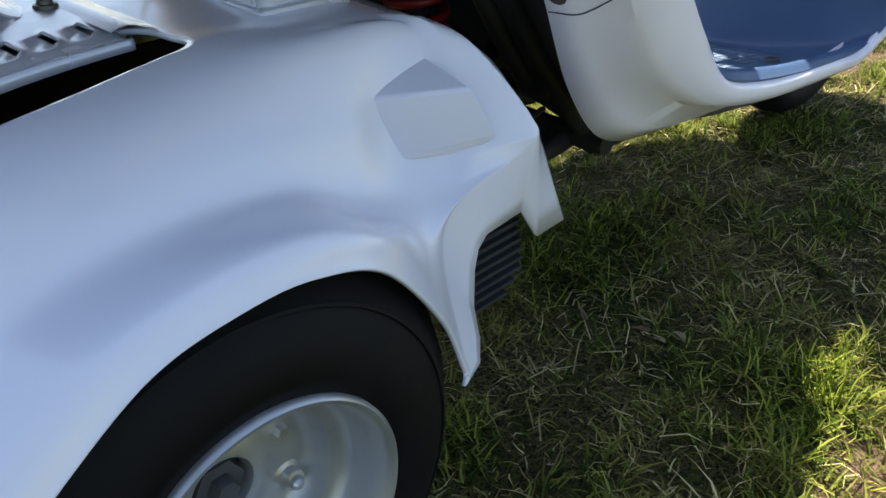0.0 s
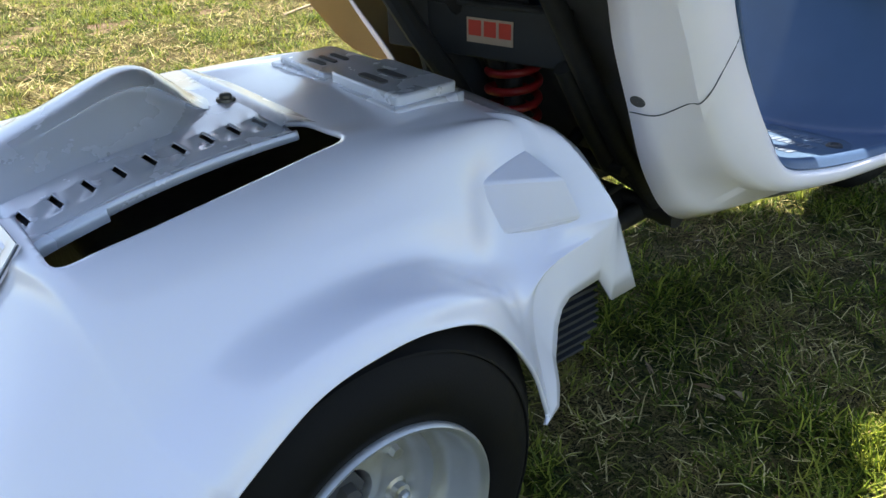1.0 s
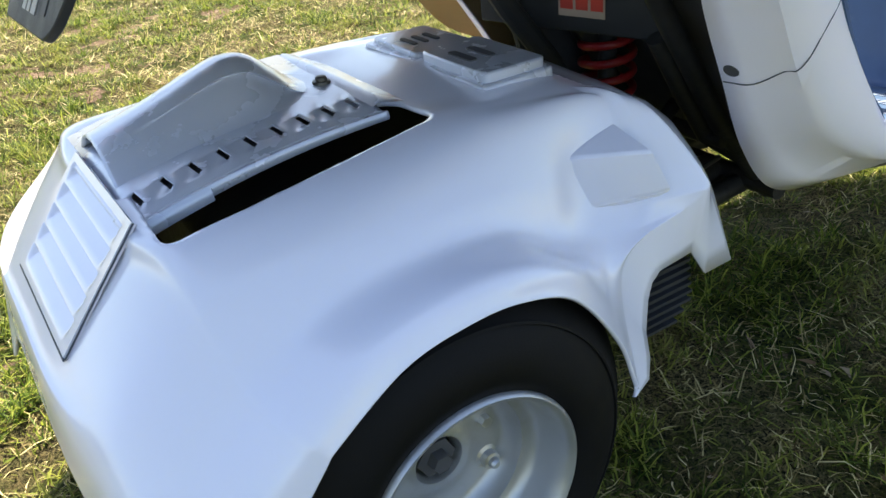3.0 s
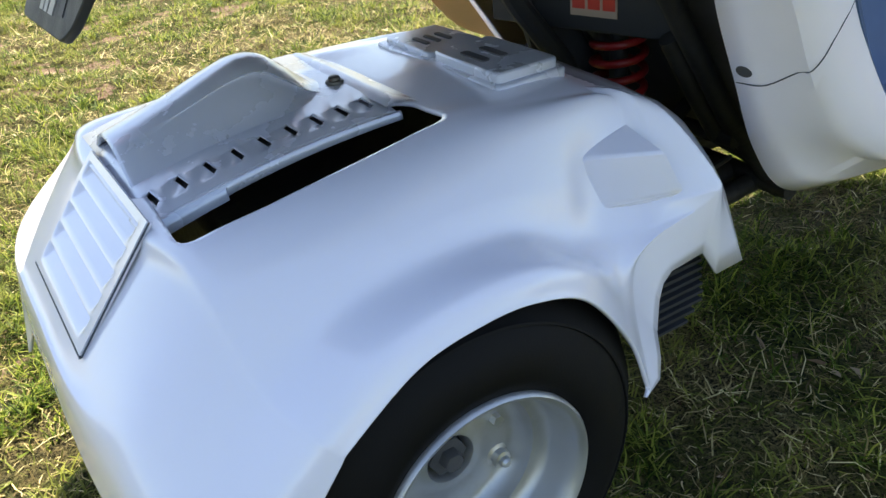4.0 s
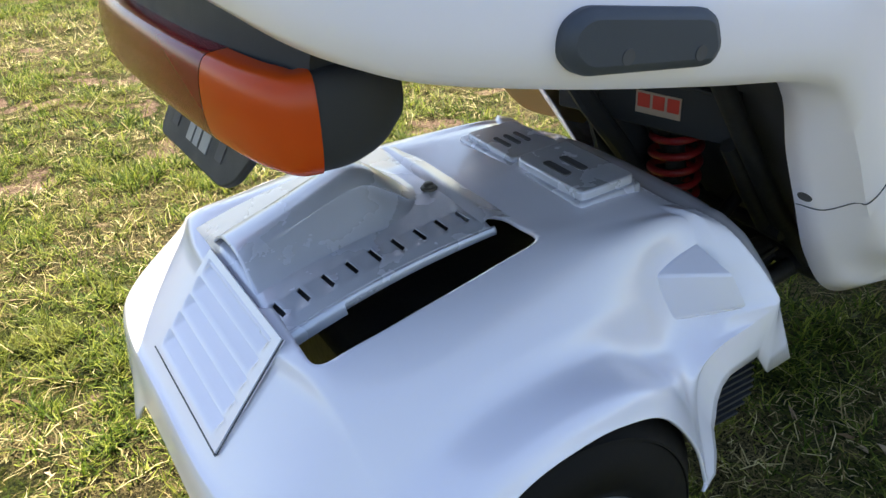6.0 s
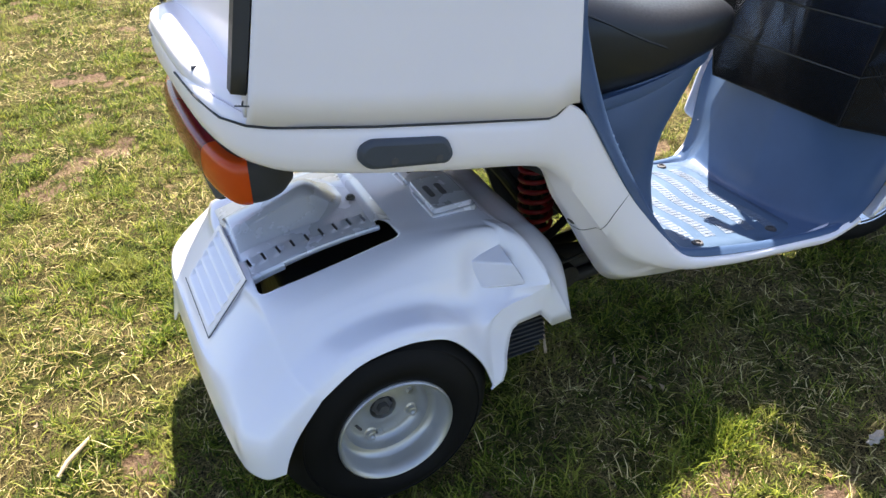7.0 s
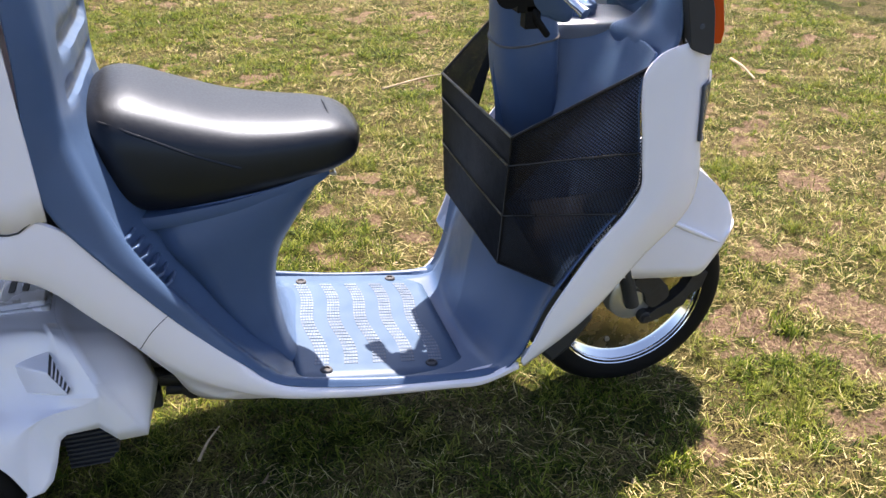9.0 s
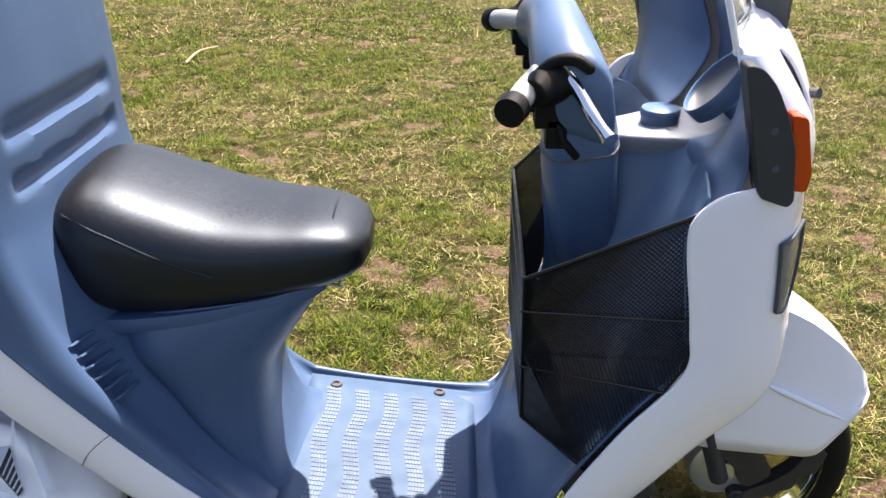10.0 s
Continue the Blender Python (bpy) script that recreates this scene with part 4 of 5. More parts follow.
for x, hw, z in ((.37, .125, .632), (.41, .145, .604), (.50, .142, .605), (.60, .130, .614), (.70, .106, .630), (.735, .086, .641)):
    rows.append([(x, y, z + dz) for y, dz in ((-hw, -.010), (-hw - .003, 0), (-hw, .012), (hw, .012), (hw + .003, 0), (hw, -.010))])
skin(bm, spline(np.array(rows), 30), close=True)
bmesh.ops.holes_fill(bm, edges=[e for e in bm.edges if e.is_boundary], sides=60)
part("seat_pan", bm, BLUE, seat, "blue seat pan edge", 40)
bm = bmesh.new()
tube(bm, [(.715, -.05, .622), (.750, -.05, .614), (.750, .05, .614), (.715, .05, .622)], .003, 8)
part("seat_catch", bm, STEEL, seat, "thin wire seat catch")

# dark underside that follows the blue moulding
body_lean[0] = 0.05
bm = bmesh.new()
p = tub[40:186:5, ::3] + np.array((-.036, 0, -.030))
p[:, :, 1] *= .90
skin(bm, p)
skin(bm, lower_sill(mirror_y(p)))
part("underbody", bm, BLACK, scooter, "black underside of the body", 40, solid=.002)
body_lean[0] = 0.0
bm = bmesh.new()
p = np.array([[(x, y, z) for y in np.linspace(-.24, .24, 6)] for x, z in spline([(-.10, .690), (.0, .668), (.12, .642), (.24, .622), (.33, .615)], 12)])
skin(bm, p)
part("tail_underside", bm, BLACK, scooter, "black underside of the tail", 40, solid=.004)
bm = bmesh.new()
for y in (-.085, .085):
    tube(bm, [(.95, y, .175), (.62, y, .195), (.51, y, .32), (.42, y, .45), (.36, y, .54)], .013, 10)
tube(bm, [(.60, -.12, .21), (.60, .12, .21)], .014)
for y in (-.062, .062):
    tube(bm, [(.425, y, .430), (.470, y, .360), (.520, y, .290), (.600, y, .235)], .011, 10)
    tube(bm, [(.400, y, .210), (.500, y, .195), (.620, y, .205)], .014, 10)
tube(bm, [(.52, -.09, .290), (.52, .09, .290)], .010, 10)
part("frame", bm, GREASE, scooter, "black steel tube frame", 40)
bm = bmesh.new()
tube(bm, [(.290, .100, .535), (.345, .10, .455), (.41, .10, .375), (.46, .10, .30)], .014, 12)
member = part("cross_member", bm, DARK, scooter, "dark grey suspension cross member", 20, bevel=.003)
# sticker with red marks
st = Matrix.Translation((.405, .037, .4555)) @ Euler((radians(2), 0, radians(-73))).to_matrix().to_4x4()
bm = bmesh.new()
box(bm, (-.15, .001, -.034), (.10, .016, .034), st)
box(bm, (-.15, -.006, .028), (.10, .002, .034), st)
part("suspension_bracket", bm, DARK, scooter, "dark grey bracket above the rear spring", 20, bevel=.003)
bm = bmesh.new()
box(bm, (-.031, -.0006, -.0145), (.031, .0012, .0145), st)
sticker = part("sticker", bm, STICKER_PALE, member, "pale cream sticker with three red marks", 0)
for x0, x1 in ((-.028, -.011), (-.007, .009), (.013, .029)):
    bm = bmesh.new()
    box(bm, (x0, -.0014, -.006), (x1, -.0004, .012), st)
    part("red_mark", bm, STICKER_RED, sticker, smooth=0)
# swing arm, its pivot casting, a breather hose and a cable between engine and body
bm = bmesh.new()
for y in (-.070, .070):
    tube(bm, spline([(.235, y, .265), (.300, y * .95, .262), (.370, y * .85, .240), (.455, y * .8, .222)], 14), [.026, .025, .025, .024, .023, .022, .021, .020, .019, .019, .018, .018, .018, .018], 12)
tube(bm, [(.455, -.095, .222), (.455, .095, .222)], .024, 14)
tube(bm, [(.33, -.08, .252), (.33, .08, .252)], .018, 12)
tube(bm, [(.240, 0, .262), (.262, 0, .250), (.330, 0, .238), (.410, 0, .232), (.440, 0, .232)], [.050, .062, .060, .052, .030], 18)
tube(bm, [(.455, -.02, .222), (.52, -.02, .205), (.585, -.02, .210)], [.030, .034, .022], 14)
part("swing_arm", bm, GREASE, scooter, "greasy black swing arm", 40)
bm = bmesh.new()
tube(bm, spline([(.225, -.060, .335), (.270, -.085, .372), (.330, -.080, .352), (.390, -.050, .300), (.440, -.030, .285), (.500, -.030, .330)], 40), .009, 10)
part("breather_hose", bm, RUBBER, scooter, "black rubber breather hose", 60)
bm = bmesh.new()
tube(bm, spline([(.230, -.110, .300), (.290, -.125, .318), (.350, -.112, .282), (.420, -.095, .262), (.520, -.085, .268)], 40), .0035, 8)
part("control_cable", bm, DARK, scooter, "thin black control cable", 60)
bm = bmesh.new()
box(bm, (.262, -.128, .200), (.325, -.100, .262))
box(bm, (.345, -.105, .196), (.395, -.080, .236))
part("engine_bracket", bm, GREASE, scooter, "greasy engine mounting bracket", 30, bevel=.006)
# shock absorber
shock = new("shock_absorber")
shock.parent = scooter
tagged(shock, "rear shock absorber with a red coil spring")
base, head = Vector((.462, .050, .255)), Vector((.458, .049, .428))
bm = bmesh.new()
turns, k = 7.6, 240
ax = (head - base)
u1 = ax.orthogonal().normalized()
u2 = ax.normalized().cross(u1)
tube(bm, [base + ax * t + (u1 * math.cos(2 * math.pi * turns * t) + u2 * math.sin(2 * math.pi * turns * t)) * .032 for t in np.linspace(0, 1, k)], .0052, 10)
part("coil_spring", bm, RED, shock, "glossy red coil spring", 60)
bm = bmesh.new()
tube(bm, [base, head], .012, 14)
part("damper", bm, DARK, shock, "dark damper rod")
for q in (base, head):
    bm = bmesh.new()
    tube(bm, [q - ax.normalized() * .006, q + ax.normalized() * .004], .030, 20)
    part("spring_seat", bm, BLACK, shock)
# inner wall on the far side
bm = bmesh.new()
slab(bm, [(.31, .60), (.50, .60), (.62, .24), (.47, .20), (.40, .33)], .120, .128)
part("inner_mudguard", bm, BLACK, scooter, "black inner mudguard", 20)
# Added strip for the far skirt's inner face, tan as if sunlit through.
bm = bmesh.new()
p = np.array([[(x + dx, y, z + dz) for dx, y, dz in ((-.005, .246, .02), (0, .222, 0), (.05, .215, .03), (.10, .21, .05))] for x, z in spline([(.235, .535), (.270, .490), (.330, .420), (.390, .388), (.445, .365)], 16)])
skin(bm, p)
part("skirt_inner_face", bm, TAN, scooter, "inner face of the far skirt, coloured tan for sun through thin plastic", 40, solid=.002)
# front: shield sides, nose and cowl
def set_back(p):
    """Draws the upper front of the body a little towards the rider."""
    q = np.array(p, dtype=float)
    q[..., 0] -= (.22 - .10 * np.clip((q[..., 2] - .86) / .06, 0, 1)) * np.clip((q[..., 2] - .60) / .10, 0, 1) * np.maximum(0, q[..., 0] - 1.26)
    return q


SIDE_IN = stations(1.036, .290, .312, 1.058, .2955, .365, 1.083, .299, .428, 1.146, .304, .537, 1.213, .308, .632, 1.213, .309, .700, 1.196, .309, .812, 1.200, .309, .850, 1.225, .309, .876, 1.262, .309, .889)
SIDE_MID = stations(1.042, .285, .300, 1.090, .294, .355, 1.130, .299, .414, 1.200, .305, .524, 1.262, .311, .612, 1.280, .312, .690, 1.276, .312, .790, 1.276, .312, .840, 1.278, .312, .866, 1.280, .311, .889)
SIDE_OUT = stations(1.052, .268, .290, 1.120, .272, .340, 1.178, .275, .394, 1.260, .282, .502, 1.322, .288, .578, 1.345, .290, .670, 1.338, .292, .780, 1.334, .292, .835, 1.332, .292, .866, 1.330, .292, .889)
SIDE_LOW = stations(1.050, .245, .295, 1.112, .248, .346, 1.170, .250, .401, 1.256, .256, .510, 1.330, .255, .596, 1.378, .245, .668, 1.376, .245, .780, 1.372, .245, .835, 1.369, .245, .866, 1.366, .245, .889)
for side in (-1, 1):
    bm = bmesh.new()
    p = set_back(net(rails_of(SIDE_IN, SIDE_MID, SIDE_OUT, SIDE_LOW), 110, 40))
    if side > 0:
        p = mirror_y(p)
    skin(bm, p)
    part("shield_side", bm, PEARL, scooter, "white leg shield side", 50, solid=.004)
for side in (-1, 1):
    bm = bmesh.new()
    tube(bm, [(x, side * (w + .0005), z) for x, w, z in set_back(spline([(1.105, .2745, .335), (1.165, .2775, .395), (1.248, .2845, .505), (1.306, .2905, .585), (1.330, .2925, .650)], 40))], [.0005 + .0035 * math.sin(math.pi * k / 39) for k in range(40)], 8)
    part("shield_fold", bm, PEARL, scooter, "raised fold along the leg shield", 60)
NOSE = [stations(1.366, .245, .660, 1.376, .245, .70, 1.376, .245, .780, 1.368, .245, .870, 1.350, .240, .950, 1.315, .232, 1.012, 1.27, .225, 1.040),
        stations(1.400, .19, .650, 1.408, .19, .70, 1.405, .19, .780, 1.394, .19, .870, 1.374, .18, .955, 1.335, .175, 1.022, 1.28, .17, 1.050),
        stations(1.425, .10, .640, 1.433, .10, .70, 1.428, .10, .780, 1.414, .10, .870, 1.392, .10, .960, 1.350, .095, 1.030, 1.285, .09, 1.058),
        stations(1.432, 0, .636, 1.440, 0, .70, 1.436, 0, .780, 1.422, 0, .870, 1.398, 0, .962, 1.354, 0, 1.034, 1.287, 0, 1.060)]
bm = bmesh.new()
p = set_back(net(rails_of(*NOSE), 70, 36))
skin(bm, p)
skin(bm, mirror_y(p))
part("nose", bm, PEARL, scooter, "white rounded front nose", 60, solid=.004)
# cowl cheeks between shield side and windscreen edge
for side in (-1, 1):
    bm = bmesh.new()
    p = set_back(net(rails_of(stations(1.262, .306, .889, 1.246, .300, .960, 1.226, .290, 1.034), stations(1.300, .304, .889, 1.285, .297, .965, 1.245, .285, 1.036), stations(1.332, .292, .889, 1.320, .278, .965, 1.275, .262, 1.036), stations(1.366, .247, .889, 1.347, .242, .952, 1.29, .228, 1.032)), 24, 20))
    if side > 0:
        p = mirror_y(p)
    skin(bm, p)
    part("cowl_cheek", bm, PEARL, scooter, "white upper cowl cheek", 60, solid=.004)
    bm = bmesh.new()
    o = rounded([(1.227, 1.030), (1.246, 1.026), (1.264, 1.006), (1.282, .972), (1.295, .936), (1.304, .876), (1.298, .868), (1.264, .880)], .008, 4)
    slab(bm, o, side * .290, side * .318)
    wink = part("winker_panel", bm, DARK, scooter, "dark grey plastic winker panel", 40, bevel=.006)
    bm = bmesh.new()
    o = rounded([(1.287, .974), (1.305, .970), (1.320, .906), (1.318, .884), (1.301, .886)], .005, 4)
    slab(bm, o, side * .268, side * .312)
    part("turn_signal", bm, ORANGE, wink, "red-orange turn signal lens", 40, bevel=.005)
    for x, z in ((1.268, .958), (1.276, .915)):
        bm = bmesh.new()
        lathe(bm, [(.0001, side * .3192), (.004, side * .3192), (.0045, side * .317)], (x, 0, z), 12)
        part("screw", bm, SLATE, wink, smooth=30)
    bm = bmesh.new()
    p = set_back(net(rails_of(stations(1.330, .2995, .722, 1.324, .3015, .768, 1.316, .3035, .815), stations(1.3465, .2880, .718, 1.3440, .2890, .768, 1.3385, .2905, .819), stations(1.374, .250, .716, 1.3765, .249, .768, 1.373, .249, .821)), 16, 16))
    p[:, :, 0] += .0015
    p[:, :, 1] -= .0020
    if side > 0:
        p = mirror_y(p)
    skin(bm, p)
    part("headlamp_lens", bm, CLEAR, scooter, "clear wrap-round headlamp lens", 60, solid=.003)
    # Slate sheet on the white shield gives the lamp the shade of a recess.
    bm = bmesh.new()
    skin(bm, p + np.array((-.0008, .0012 * (1 if side < 0 else -1), 0)))
    part("headlamp_backing", bm, SLATE, scooter, "slate sheet behind the lens, dark like a shaded recess", 60)
    bm = bmesh.new()
    edge = [tuple(c) for c in p[:, 0]] + [tuple(c) for c in p[-1, 1:]] + [tuple(c) for c in p[::-1, -1]][1:] + [tuple(c) for c in p[0, ::-1]][1:]
    tube(bm, edge, .0026, 8)
    part("headlamp_frame", bm, SLATE, scooter, "dark headlamp frame", 60)

# deck in front of the rider with a filler cap
bm = bmesh.new()
p = net(rails_of(stations(1.092, .010, .828, 1.158, .036, .828, 1.225, .062, .830, 1.256, .070, .830, 1.300, .071, .830, 1.36, .071, .828), stations(1.092, .012, .853, 1.158, .038, .853, 1.225, .064, .858, 1.256, .073, .860, 1.300, .074, .857, 1.36, .074, .852), stations(1.100, .008, .855, 1.165, .022, .857, 1.225, .035, .862, 1.260, .037, .863, 1.300, .037, .860, 1.36, .037, .854), stations(1.10, 0, .855, 1.168, 0, .858, 1.225, 0, .863, 1.26, 0, .864, 1.30, 0, .861, 1.36, 0, .854)), 36, 24)
skin(bm, p)
skin(bm, mirror_y(p))
part("front_deck", bm, DECK, scooter, "blue deck before the handlebar, toned pale for the sun on it", 50, solid=.004)
bm = bmesh.new()
lathe(bm, [(.0001, .017), (.020, .0165), (.0265, .0145), (.0285, .011), (.0285, .005), (.027, .001), (.0265, -.008)], (1.226, .0, .868), 40, "z")
part("filler_cap", bm, BLUE, scooter, "round blue filler cap", 40)
for side in (-1, 1):
    bm = bmesh.new()
    p = net(rails_of(stations(1.222, .299, .838, 1.250, .304, .888, 1.252, .301, .930, 1.244, .298, .975, 1.228, .288, 1.032), stations(1.240, .214, .838, 1.240, .215, .869, 1.250, .226, .905, 1.258, .232, .965, 1.252, .238, 1.034), stations(1.252, .140, .832, 1.252, .140, .863, 1.270, .155, .892, 1.288, .168, .950, 1.275, .190, 1.036), stations(1.254, .074, .826, 1.254, .074, .857, 1.285, .095, .880, 1.322, .115, .945, 1.300, .150, 1.038)), 34, 34)
    if side > 0:
        p = mirror_y(p)
    skin(bm, p)
    part("cowl_lining", bm, BLUE, scooter, "blue lining inside the front cowl", 60, solid=.003)
bm = bmesh.new()
c = Vector((1.258, -.126, .956))
nrm = Vector((-.755, .08, .648)).normalized()
a = Vector((.65, 0, .757)).normalized() * .050
b = nrm.cross(a.normalized()) * .050
rim = ((1.00, -.020), (1.00, .000), (.975, .003), (.93, .002), (.91, -.004))
bowl = ((.91, -.003), (.80, -.010), (.45, -.014), (.001, -.015))
turn = np.linspace(0, 2 * math.pi, 49)
skin(bm, np.array([[tuple(c + (a * math.cos(t) + b * math.sin(t)) * r + nrm * h) for r, h in rim] for t in turn]))
ring = part("cowl_ring", bm, BLUE, scooter, "raised oval rim", 40)
bm = bmesh.new()
skin(bm, np.array([[tuple(c + (a * math.cos(t) + b * math.sin(t)) * r + nrm * h) for r, h in bowl] for t in turn]))
part("bowl", bm, SLATE, ring, "slate grey shallow bowl", 40)
bm = bmesh.new()
p = np.array([[(1.338 - .28 * max(0, z - .95), y, z) for y in np.linspace(-.115, .115, 8)] for z in np.linspace(.848, 1.03, 6)])
skin(bm, p)
part("dash_wall", bm, BLUE, scooter, "blue wall under the windscreen", 40, solid=.003)
# windscreen sill with its black wiper mount
bm = bmesh.new()
tube(bm, [(1.226, -.288, 1.036), (1.262, -.235, 1.045), (1.285, -.12, 1.060), (1.290, 0, 1.063), (1.285, .12, 1.060), (1.262, .235, 1.045), (1.226, .288, 1.036)], .006, 10)
for side in (-1, 1):
    lo = [(1.226, .290, 1.030), (1.247, .285, 1.031), (1.277, .262, 1.030), (1.295, .228, 1.028), (1.320, .175, 1.030)]
    hi = [(1.226, .288, 1.038), (1.240, .270, 1.041), (1.262, .236, 1.047), (1.276, .180, 1.054), (1.285, .120, 1.061)]
    p = np.stack([spline(lo, 16), (spline(lo, 16) + spline(hi, 16)) / 2 + np.array((0, 0, .005)), spline(hi, 16)])
    p = spline(p, 9)
    p[:, :, 1] *= side
    skin(bm, p)
part("screen_sill", bm, PEARL, scooter, "white rim below the windscreen")
bm = bmesh.new()
box(bm, (1.282, -.16, 1.02), (1.327, -.11, 1.10))
box(bm, (1.287, -.15, 1.08), (1.312, -.12, 1.16))
part("wiper_mount", bm, BLACK, scooter, "black wiper arm mount", 30, bevel=.006)
bm = bmesh.new()
tube(bm, [(1.335, -.20, .965), (1.350, -.222, .970)], .006, 10)
part("mirror_stay", bm, BLACK, scooter, "short black mirror stay")

# windscreen, leaning back from its sill
bm = bmesh.new()
foot = spline([(1.226, -.286, 1.036), (1.258, -.235, 1.047), (1.283, -.12, 1.062), (1.288, 0, 1.065), (1.283, .12, 1.062), (1.258, .235, 1.047), (1.226, .286, 1.036)], 41)
rise = np.array([np.array((-.30 * h - .10 * h * h, 0, h)) for h in np.linspace(0, .40, 14)])
pane = np.array([foot * np.array((1, 1 - .18 * r[2], 1)) + r for r in rise])
skin(bm, pane)
screen = part("windscreen", bm, SCREEN, scooter, "clear curved windscreen", 60, solid=.003)
screen.visible_shadow = False
bm = bmesh.new()
tube(bm, [tuple(c) for c in pane[:, 0]] + [tuple(c) for c in pane[-1, 1:]] + [tuple(c) for c in pane[::-1, -1]][1:], .004, 8)
part("screen_edge", bm, PEARL, screen, "white edge trim of the windscreen", 60)

# handlebar
bar = new("handlebar")
bar.parent = scooter
tagged(bar, "blue covered handlebar with grey grips")
bm = bmesh.new()
secs = []
for y, cx, cz, rx, rz in ((-.196, 1.084, .945, .028, .028), (-.188, 1.078, .955, .042, .046), (-.165, 1.072, .968, .046, .048), (-.12, 1.067, .985, .044, .045), (-.06, 1.065, 1.000, .040, .042), (0, 1.064, 1.006, .038, .042), (.06, 1.065, 1.000, .040, .042), (.12, 1.067, .985, .044, .045), (.165, 1.072, .968, .046, .048), (.188, 1.078, .955, .042, .046), (.196, 1.084, .945, .028, .028)):
    secs.append([(cx + rx * math.cos(t) + .022 * max(0, -math.sin(t)) * max(0, math.cos(t)), y, cz + rz * math.sin(t) - .035 * max(0, abs(y) - .08) / .1 * max(0, -math.sin(t)) * max(0, math.cos(t))) for t in np.arange(28) * 2 * math.pi / 28])
skin(bm, spline(np.array(secs), 60), close=True)
bmesh.ops.holes_fill(bm, edges=[e for e in bm.edges if e.is_boundary], sides=60)
part("bar_cover", bm, BLUE, bar, "blue plastic handlebar cover", 60)
bm = bmesh.new()
secs = []
for z, cx, rf, rb, ry in ((.64, 1.150, .062, .030, .060), (.72, 1.143, .070, .030, .076), (.80, 1.135, .076, .030, .086), (.86, 1.133, .076, .028, .082), (.93, 1.112, .062, .026, .072), (1.0, 1.078, .044, .030, .056)):
    secs.append([(cx + (rb if math.cos(t) > 0 else rf) * math.copysign(abs(math.cos(t)) ** .8, math.cos(t)), ry * math.copysign(abs(math.sin(t)) ** .8, math.sin(t)), z + (.25 * (rf if math.cos(t) < 0 else rb) * math.cos(t) if z < .9 else 0)) for t in np.arange(40) * 2 * math.pi / 40])
gap_ring = [tuple(np.array(a) * .35 + np.array(b) * .65) for a, b in zip(secs[2], secs[3])]
skin(bm, spline(np.array(secs), 20), close=True)
part("steering_column", bm, BLUE, bar, "blue steering column cover", 60)
bm = bmesh.new()
ring = [(1.125 + (x - 1.125) * 1.012, y * 1.012, z) for x, y, z in gap_ring]
tube(bm, ring + ring[:1], .0022, 8)
part("column_gap", bm, BLACK, bar, "black gap round the column")
for side in (-1, 1):
    bm = bmesh.new()
    tube(bm, [(1.040, side * .14, .976), (1.014, side * .195, .968), (.996, side * .235, .9595)], .0155, 20)
    part("grip", bm, PALE_GREY, bar, "grey handlebar grip", 60)
    bm = bmesh.new()
    tube(bm, [(.999, side * .228, .961), (.997, side * .232, .960), (.990, side * .248, .9565)], [.0180, .0200, .0185], 20)
    part("bar_end", bm, RUBBER, bar, "black bar end", 40)
    bm = bmesh.new()
    tube(bm, [(1.078, side * .150, .976), (1.070, side * .158, .975), (1.050, side * .178, .972), (1.030, side * .194, .968), (1.020, side * .208, .965)], [.020, .026, .027, .023, .018], 20)
    box(bm, (1.026, side * .176 - .018, .918), (1.072, side * .176 + .018, .972))
    box(bm, (1.040, side * .182 - .012, .892), (1.066, side * .182 + .012, .930))
    tube(bm, [(1.052, side * .186, .930), (1.060, side * .196, .905), (1.080, side * .192, .880)], .006, 8)
    box(bm, (1.020, side * .170 - .014, .936), (1.040, side * .170 + .016, .962))
    tube(bm, spline([(1.092, side * .199, .990), (1.070, side * .197, 1.004), (1.046, side * .190, 1.000), (1.028, side * .184, .982), (1.022, side * .182, .960)], 24), [.003] + [.0075] * 22 + [.004], 12)
    part("switch_box", bm, RUBBER, bar, "black switch housing", 40, bevel=.004)
    bm = bmesh.new()
    p = spline([(1.062, side * .185, .985), (1.074, side * .205, .970), (1.088, side * .240, .950), (1.104, side * .272, .932)], 14)
    tube(bm, p, [.0085] * 10 + [.008, .0075, .0085, .010], 12)
    part("brake_lever", bm, CHROME, bar, "polished brake lever", 60)
bm = bmesh.new()
box(bm, (1.0, .03, 1.05), (1.03, .09, 1.065))
part("bar_bracket", bm, BLACK, bar, "small black bracket", 30, bevel=.003)

# front wheel, fender and fork
fw = new("front_wheel")
fw.parent = scooter
tagged(fw, "front wheel with polished disc and black tyre")
FC = (1.395, 0, .2345)
bm = bmesh.new()
lathe(bm, [(.170, .036), (.178, .041), (.196, .046), (.212, .044), (.222, .036), (.2305, .022), (.2335, 0), (.2305, -.022), (.222, -.036), (.212, -.044), (.196, -.046), (.178, -.041), (.170, -.036)], FC, 96)
part("tyre", bm, RUBBER, fw, "black rubber tyre", 50)
bm = bmesh.new()
lathe(bm, [(.168, .034), (.176, .040), (.178, .0395), (.176, .036), (.166, .030), (.160, .018), (.150, .012), (.04, .010), (.04, -.010), (.150, -.012), (.160, -.018), (.166, -.030), (.176, -.036), (.178, -.0395), (.176, -.040), (.168, -.034), (.166, -.026), (.166, .026), (.168, .034)], FC, 96)
part("rim", bm, CHROME, fw, "polished alloy rim", 40)
bm = bmesh.new()
for side in (-1, 1):
    lathe(bm, [(.040, side * .0125), (.1515, side * .0145), (.1525, side * .0120)], FC, 72)
part("disc", bm, DISC, fw, "dull polished wheel disc, tinted brown for the soil it reflects", 40)
